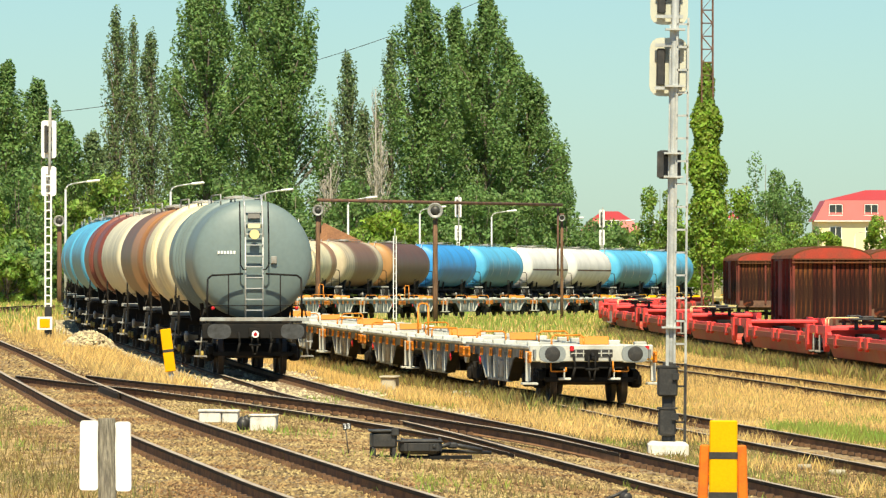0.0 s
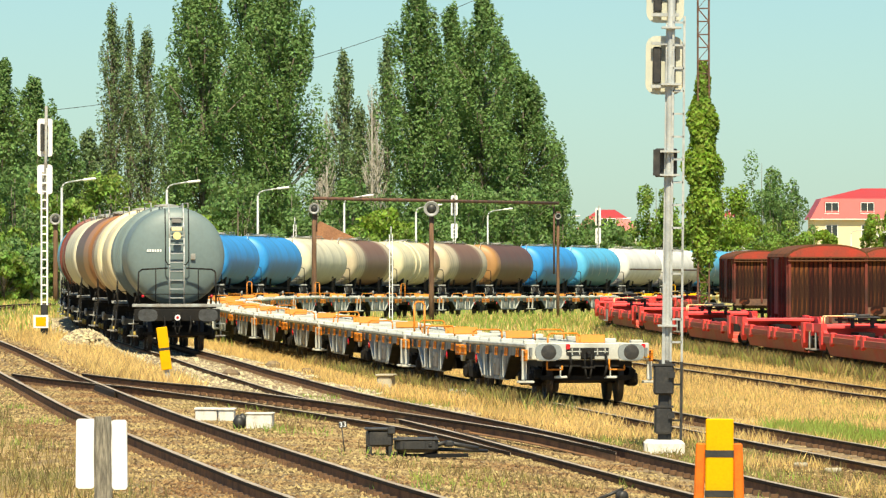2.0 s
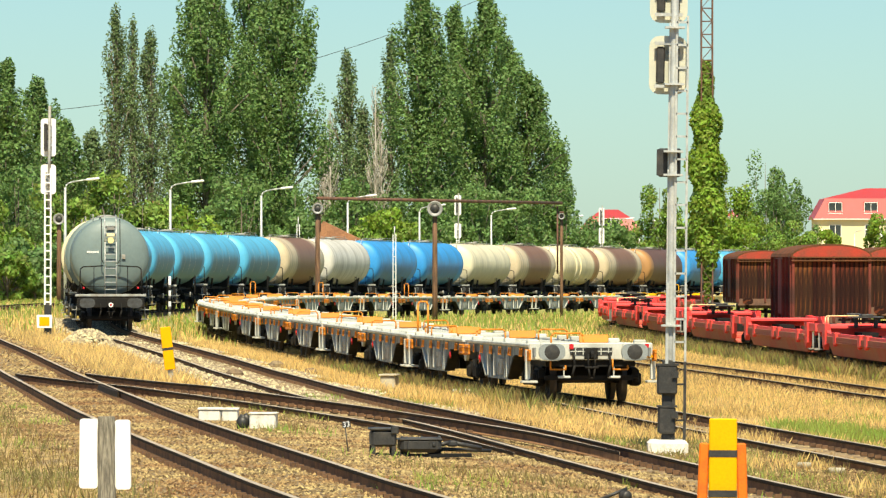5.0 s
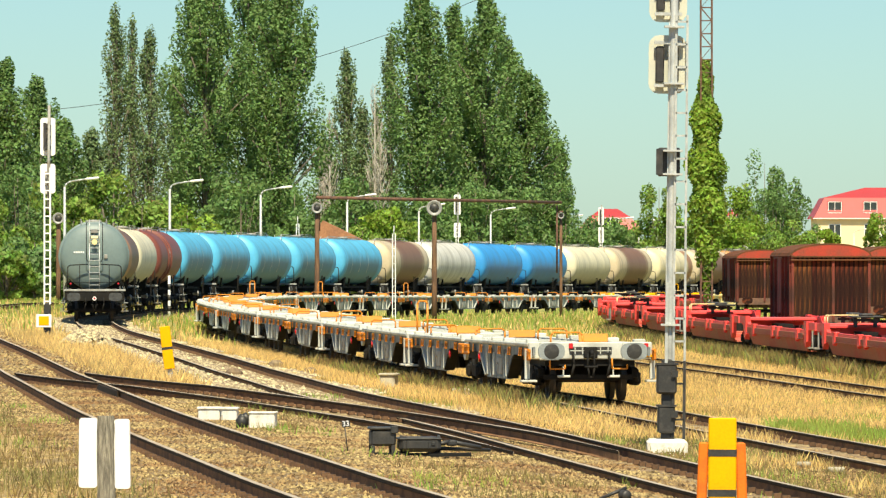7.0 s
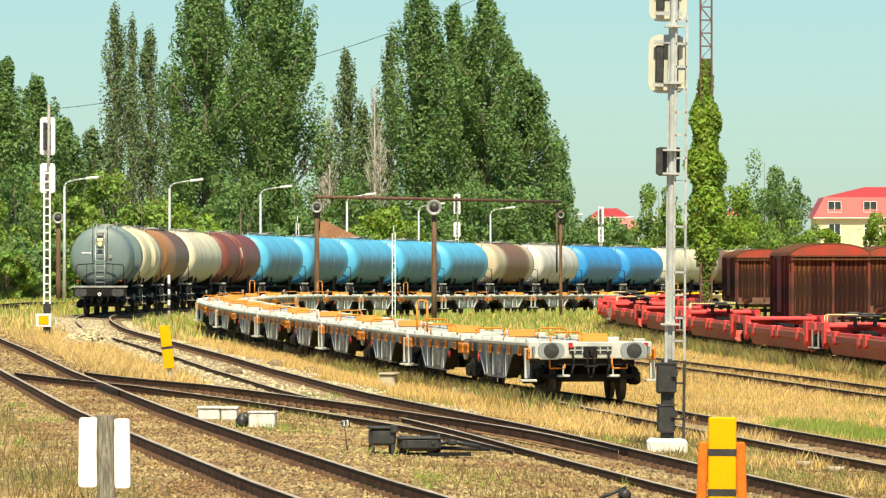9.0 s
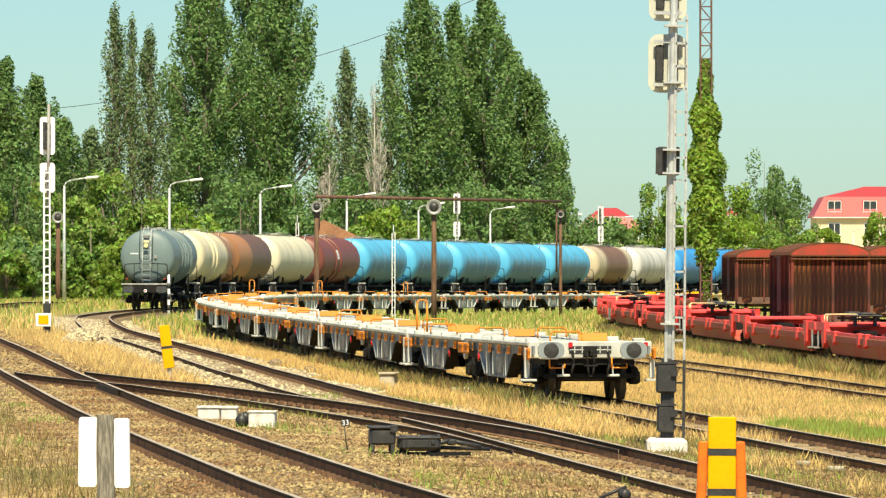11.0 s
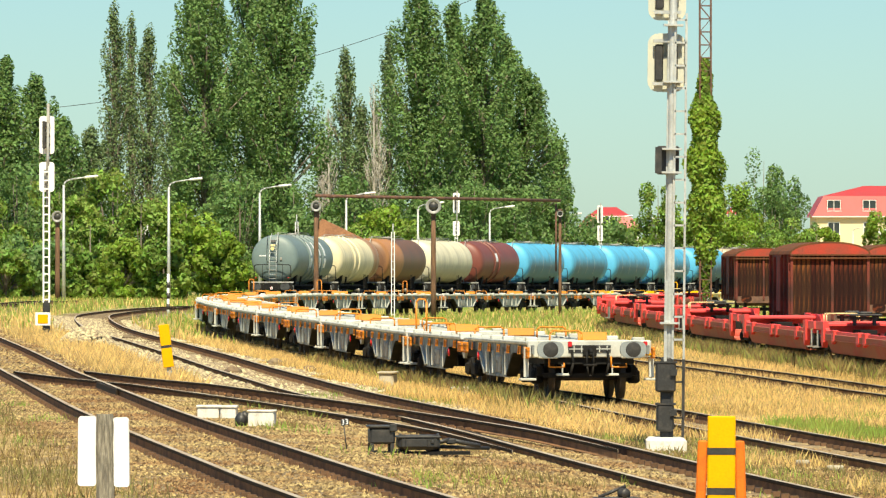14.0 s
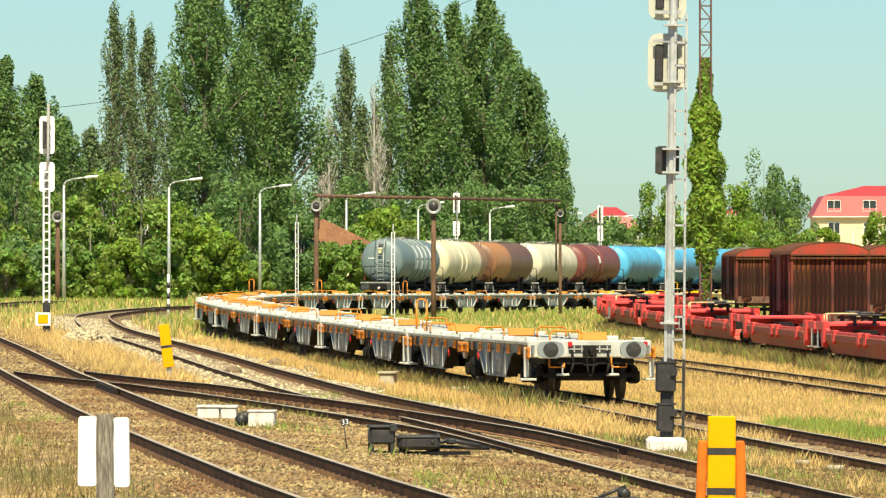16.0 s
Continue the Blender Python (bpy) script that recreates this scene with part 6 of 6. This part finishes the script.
# bleached dead poplars between the green ones
def dead_poplar(px, top, y, seed):
    g = np.random.default_rng(seed)
    s = 10000 / y
    x = (px - 784) / s
    z0 = floor_at(x, y)
    h = 2.55 - z0 + (465 - top) / s
    t = tagged(new("dead_poplar"), "bare bleached dead poplar with upswept twigs", "tree")
    t.matrix_basis = pose(x, y, z0)
    sh = Shape().lathe([(0.18, 0), (0.12, h * 0.4), (0.03, h)], None, 7)
    for k in range(46):
        f = g.uniform(0.2, 0.93)
        a, l = g.uniform(0, 6.28), h * 0.16 * (1.1 - f) + 0.8
        p = Vector((0, 0, f * h))
        q = p + Vector((math.cos(a) * l * 0.35, math.sin(a) * l * 0.35, l))
        sh.rod(p, q, 0.028, 4)
        for j in range(3):
            m = p.lerp(q, g.uniform(0.3, 0.9))
            b = g.uniform(0, 6.28)
            sh.rod(m, m + Vector((math.cos(b) * 0.3, math.sin(b) * 0.3, 0.9)), 0.016, 3)
    part("bare_crown", sh, M["dead_wood"], t)


for k, (px, top, y) in enumerate(((582, 195, 535), (662, 150, 535), (672, 215, 530), (572, 260, 530))):
    dead_poplar(px, top, y, 300 + k)

# creeper on the lattice mast
g = np.random.default_rng(5)
zz = g.beta(2.3, 1.7, 13000) * 14.2 + 0.8
rad = np.interp(zz, [0, 2.5, 4.5, 7, 10, 12.5, 14.5], [0.15, 0.3, 1.0, 1.35, 1.15, 0.8, 0.3]) 
aa = g.uniform(0, 2 * np.pi, 13000)
rad *= 0.82 + 0.16 * np.sin(zz * 2.3) + 0.22 * np.sin(2 * aa + zz * 1.1) * np.sin(zz * 0.9 + aa)
rr = rad * np.sqrt(g.uniform(0.15, 1, 13000))
pp = np.c_[rr * np.cos(aa), rr * np.sin(aa) * 0.8, zz]
v, q = leaves(pp, 0.13, np.c_[np.cos(aa), np.sin(aa), 0 * aa + 0.3], 5)
c = raw("creeper", v, q, M["bright_leaf"], quads=True)
c.parent = creeper
c["label"] = "bright green creeper foliage"


# ---------------- grass and ballast ----------------
def blades(name, mat, x, y, height, width, seed, label, base=-0.27):
    g = np.random.default_rng(seed)
    n = len(x)
    a = g.uniform(0, 2 * np.pi, n)
    h = height * g.uniform(0.4, 1.25, n)
    z = level(x, y) + base
    w = width * g.uniform(0.6, 1.4, n)
    lx, ly = g.normal(0, 0.2, n) * h, g.normal(0, 0.2, n) * h
    p0 = np.c_[x - np.cos(a) * w, y - np.sin(a) * w, z]
    p1 = np.c_[x + np.cos(a) * w, y + np.sin(a) * w, z]
    p2 = np.c_[x + lx * 0.4 + np.cos(a) * w * 0.6, y + ly * 0.4, z + h * 0.6]
    p3 = np.c_[x + lx, y + ly, z + h]
    v = np.stack([p0, p1, p2, p3], 1).reshape(-1, 3)
    i = np.arange(n) * 4
    ob = raw(name, v, np.c_[np.r_[i, i], np.r_[i + 1, i + 2], np.r_[i + 2, i + 3]], mat)
    tagged(ob, label, "grass", kind="stuff")


def scatter(n, y0, y1, margin=1.06, clump=0.0, seed=3):
    """Random places over the wedge of ground that lies before the camera, evenly by area, drawn together into tufts."""
    g = np.random.default_rng(seed)
    y = np.sqrt(g.uniform(y0 ** 2, y1 ** 2, n))
    x = g.uniform(-0.085, 0.085, n) * margin * y
    if clump:
        k = n // 9
        idx = g.integers(0, k, n)
        x, y = x[idx] + g.normal(0, clump, n), y[idx] + g.normal(0, clump, n)
    return x, y


def keep(x, y, limits):
    ok = np.ones(len(x), bool)
    for way, d in limits:
        ok &= off_line(x, y, way) > d
    return ok


def patch(x, y, scale, cut):
    v = np.sin(x * scale + 1.3 * np.sin(y * scale * 0.41)) + np.sin(y * scale * 0.5 + 2 + 1.7 * np.sin(x * scale * 0.7))
    return v > cut


RIGHT = lambda x, y: x - np.interp(y, LINE_A[:, 1], LINE_A[:, 0])
x, y = scatter(480000, 55, 215, clump=0.15, seed=11)
u = RIGHT(x, y)
sparse = np.random.default_rng(19).uniform(size=len(x)) < np.interp(y, [86, 95], [0.7, 1.0])
golden = (sparse | (x < 3.6)) & keep(x, y, ((way_a, 2.1), (way_b, 1.7), (way_d, 1.5))) & ((u > 2.3) | ((u < -2.1) & (y > 118) & (y < 190)) | ((u < -6.0) & (y > 112)))
golden &= ~((off_line(x, y, way_c) < 1.25) & (y < 93)) & (patch(x, y, 0.9, -0.35) | (y > 125)) & ~(np.hypot((x - 7.45) / 1.2, (y - 108) / 7.5) < 1)
gx, gy2 = x[golden], y[golden]
pick = np.random.default_rng(14).uniform(size=len(gx)) + 0.12 * np.sin(gx * 1.1) * np.sin(gy2 * 0.21)
for lo, hi, m, hh, text in ((0.84, 2, "brown_grass", 0.17, "brown stems among the dry grass"), (-1, 0.09, "green_grass", 0.13, "green blades among the dry grass")):
    sel = (pick >= lo) & (pick < hi)
    blades(m, M[m], gx[sel], gy2[sel], hh, 0.0034, 15, text)
gx, gy2 = gx[(pick >= 0.09) & (pick < 0.84)], gy2[(pick >= 0.09) & (pick < 0.84)]
blades("dry_grass", M["dry_grass"], gx, gy2, np.where(RIGHT(gx, gy2) > 2, np.where(RIGHT(gx, gy2) > 7.5, 0.19, 0.26), 0.33), 0.0035, 12, "tall dry golden grass")
x, y = scatter(120000, 53, 130, clump=0.14, seed=21)
br = keep(x, y, ((way_a, 1.5), (way_b, 1.35), (way_d, 1.3), (way_c, 0.9))) & (RIGHT(x, y) < -1) & (off_line(x, y, way_b) > 1.7) & ((x < np.interp(y, way_b.p[:, 1], way_b.p[:, 0])) | patch(x, y, 1.6, 0.55))
br |= keep(x, y, ((way_a, 1.1), (way_c, 1.0))) & (RIGHT(x, y) > 1) & (RIGHT(x, y) < 5) & (y < 95) & patch(x, y, 1.9, -0.6)
blades("brown_grass", M["brown_grass"], x[br], y[br], 0.17, 0.0055, 22, "short brown dead grass and weeds", base=-0.24)
x, y = scatter(60000, 53, 135, clump=0.09, seed=31)
gr = keep(x, y, ((way_a, 0.95), (way_b, 1.1), (way_d, 0.6))) & patch(x + 3.1, y, 1.15, 1.32)
gr |= (np.hypot((x - 0.0) / 0.8, (y - 65) / 2.0) < 1) & (off_line(x, y, way_b) > 1.0) | (np.hypot((x - -2.4) / 0.8, (y - 116) / 4) < 1)
gr |= keep(x, y, ((way_a, 1.2), (way_c, 0.9))) & (RIGHT(x, y) > 1) & (RIGHT(x, y) < 5) & (y < 98) & patch(x + 1.7, y, 1.4, 0.5)
blades("green_grass", M["green_grass"], x[gr], y[gr], 0.15, 0.006, 32, "patches of short green grass", base=-0.22)
def weeds(way, y0, y1, count, lo, hi, height, seed, where):
    """Tall weeds in tufts along one side of a line."""
    g = np.random.default_rng(seed)
    along, out = g.uniform(way.near(y0), way.near(y1), count), g.uniform(lo, hi, count)
    tuft = np.sin(along * 0.9) + np.sin(along * 0.37 + 1) > -0.7
    along, out = along[tuft] + g.normal(0, 0.2, tuft.sum()), out[tuft]
    x, y = np.interp(along, way.s, way.p[:, 0]) + out, np.interp(along, way.s, way.p[:, 1])
    half = len(x) // 5
    blades("brown_grass", M["brown_grass"], x[half:], y[half:], height, 0.007, seed + 1, "tall brown weeds round the wheels of " + where)
    blades("green_grass", M["green_grass"], x[:half], y[:half], height * 0.85, 0.007, seed + 2, "tall green weeds round the wheels of " + where)


weeds(way_c, 114, 172, 9000, -1.9, -0.75, 0.42, 33, "container wagons")
weeds(way_r, 150, 250, 16000, -2.1, -0.8, 0.48, 133, "red wagons")
g = np.random.default_rng(37)
ra, rt = np.sqrt(g.uniform(0, 1, 7000)) * g.uniform(0.8, 1.1, 7000), g.uniform(0, 6.283, 7000)
x, y = 7.45 + 1.25 * ra * np.cos(rt), 108 + 8 * ra * np.sin(rt)
ok = keep(x, y, ((way_a, 0.95), (way_b, 1.1), (way_d, 0.6))) & patch(x, y, 2.2, -0.35)
blades("green_grass", M["green_grass"], x[ok], y[ok], 0.24, 0.008, 38, "patch of fresh green grass in the dry meadow")
x, y = scatter(85000, 200, 460, clump=0.2, seed=41)
fa = keep(x, y, ((way_a, 1.9), (way_b, 1.5), (way_c, 1.2)))
mixg = np.random.default_rng(4).uniform(size=len(x)) < np.clip((y - 185) / 150, 0.12, 0.62)
blades("green_grass", M["green_grass"], x[fa & mixg], y[fa & mixg], 0.42, 0.035, 42, "rough green grass between distant tracks")
blades("dry_grass", M["dry_grass"], x[fa & ~mixg], y[fa & ~mixg], 0.38, 0.03, 43, "dry grass between distant tracks")


def stones(name, mat, x, y, size, seed, label, base):
    g = np.random.default_rng(seed)
    n = len(x)
    o = np.array([(1, 0, 0), (0, 1, 0), (-1, 0, 0), (0, -1, 0), (0, 0, 1), (0, 0, -1)], float)
    r = size * g.uniform(0.5, 1.35, (n, 1, 1)) * g.uniform(0.6, 1.3, (n, 6, 1))
    a = g.uniform(0, 6.28, n)
    rot = np.stack([np.stack([np.cos(a), -np.sin(a), 0 * a], 1), np.stack([np.sin(a), np.cos(a), 0 * a], 1), np.stack([0 * a, 0 * a, 0 * a + 0.75], 1)], 1)
    v = np.einsum("nij,kj->nki", rot, o) * r + np.c_[x, y, level(x, y) + base][:, None, :]
    f = np.array([(0, 1, 4), (1, 2, 4), (2, 3, 4), (3, 0, 4)])
    ob = raw(name, v.reshape(-1, 3), (f[None] + (np.arange(n) * 6)[:, None, None]).reshape(-1, 3), mat)
    tagged(ob, label, "ballast", kind="stuff")


x, y = scatter(120000, 54, 112, seed=51)
d1 = np.minimum(np.minimum(off_line(x, y, way_a), off_line(x, y, way_b)), off_line(x, y, way_d))
g = np.random.default_rng(8)
st = (d1 < 2.0) | ((RIGHT(x, y) < 0) & (x > np.interp(y, way_b.p[:, 1], way_b.p[:, 0])) & (patch(x, y, 1.3, -0.2) | (g.uniform(size=len(x)) < 0.35))) | (g.uniform(size=len(x)) < 0.10)
st |= (RIGHT(x, y) > 1) & (RIGHT(x, y) < 4.6) & (y < 93) & (g.uniform(size=len(x)) < 0.6)
stones("ballast", M["stone"], x[st], y[st], 0.028, 52, "tan crushed-stone ballast", -0.168)
x, y = scatter(60000, 112, 200, seed=71)
st = (off_line(x, y, way_b) < 2.0) | (off_line(x, y, way_d) < 1.6)
stones("ballast", M["stone"], x[st], y[st], 0.045, 72, "tan crushed-stone ballast", -0.168)
x, y = scatter(90000, 105, 260, seed=61)
d1 = off_line(x, y, way_a)
st = d1 < 2.3 + 0.5 * np.sin(y * 0.35)
stones("ballast", M["pale_stone"], x[st], y[st], 0.05, 62, "pale fresh limestone ballast along the curve", -0.175)

g = np.random.default_rng(77)
hx, hy = g.normal(0, 0.42, 2600), g.normal(0, 1.5, 2600)
hr = np.clip(1 - (hx / 0.95) ** 2 - (hy / 3.6) ** 2, 0, 1)
stones("ballast", M["pale_stone"], -10.55 + hx, 168 + hy, 0.06, 78, "small heap of pale spare ballast beside the line", -0.22 + 0.62 * hr * g.uniform(0.3, 1, 2600) ** 0.4)


# ================= what moves =================
def motions():
    """The train draws away round the curve; its wheels turn with it."""
    s_start = way_a.near(134.54)
    gone = lambda t: 14.9645 * t - 3.9994 * (t / 10) ** 2 + 1.6061 * (t / 10) ** 3
    times = [k * 0.5 for k in range(33)]
    for k, (w, wheels) in enumerate(wagons):
        walk(w, [(t, way_a.stand(s_start + gone(t) + k * TANK_P, 2.4, TANK_L - 2.4)) for t in times])
        if k < 3:
            for ws in wheels:
                base = ws.matrix_basis.translation.copy()
                walk(ws, [(f / 30, Matrix.Translation(base) @ pose(0, 0, 0, -math.degrees(gone(f / 30) / 0.455) % 360)) for f in range(481)])


motions()
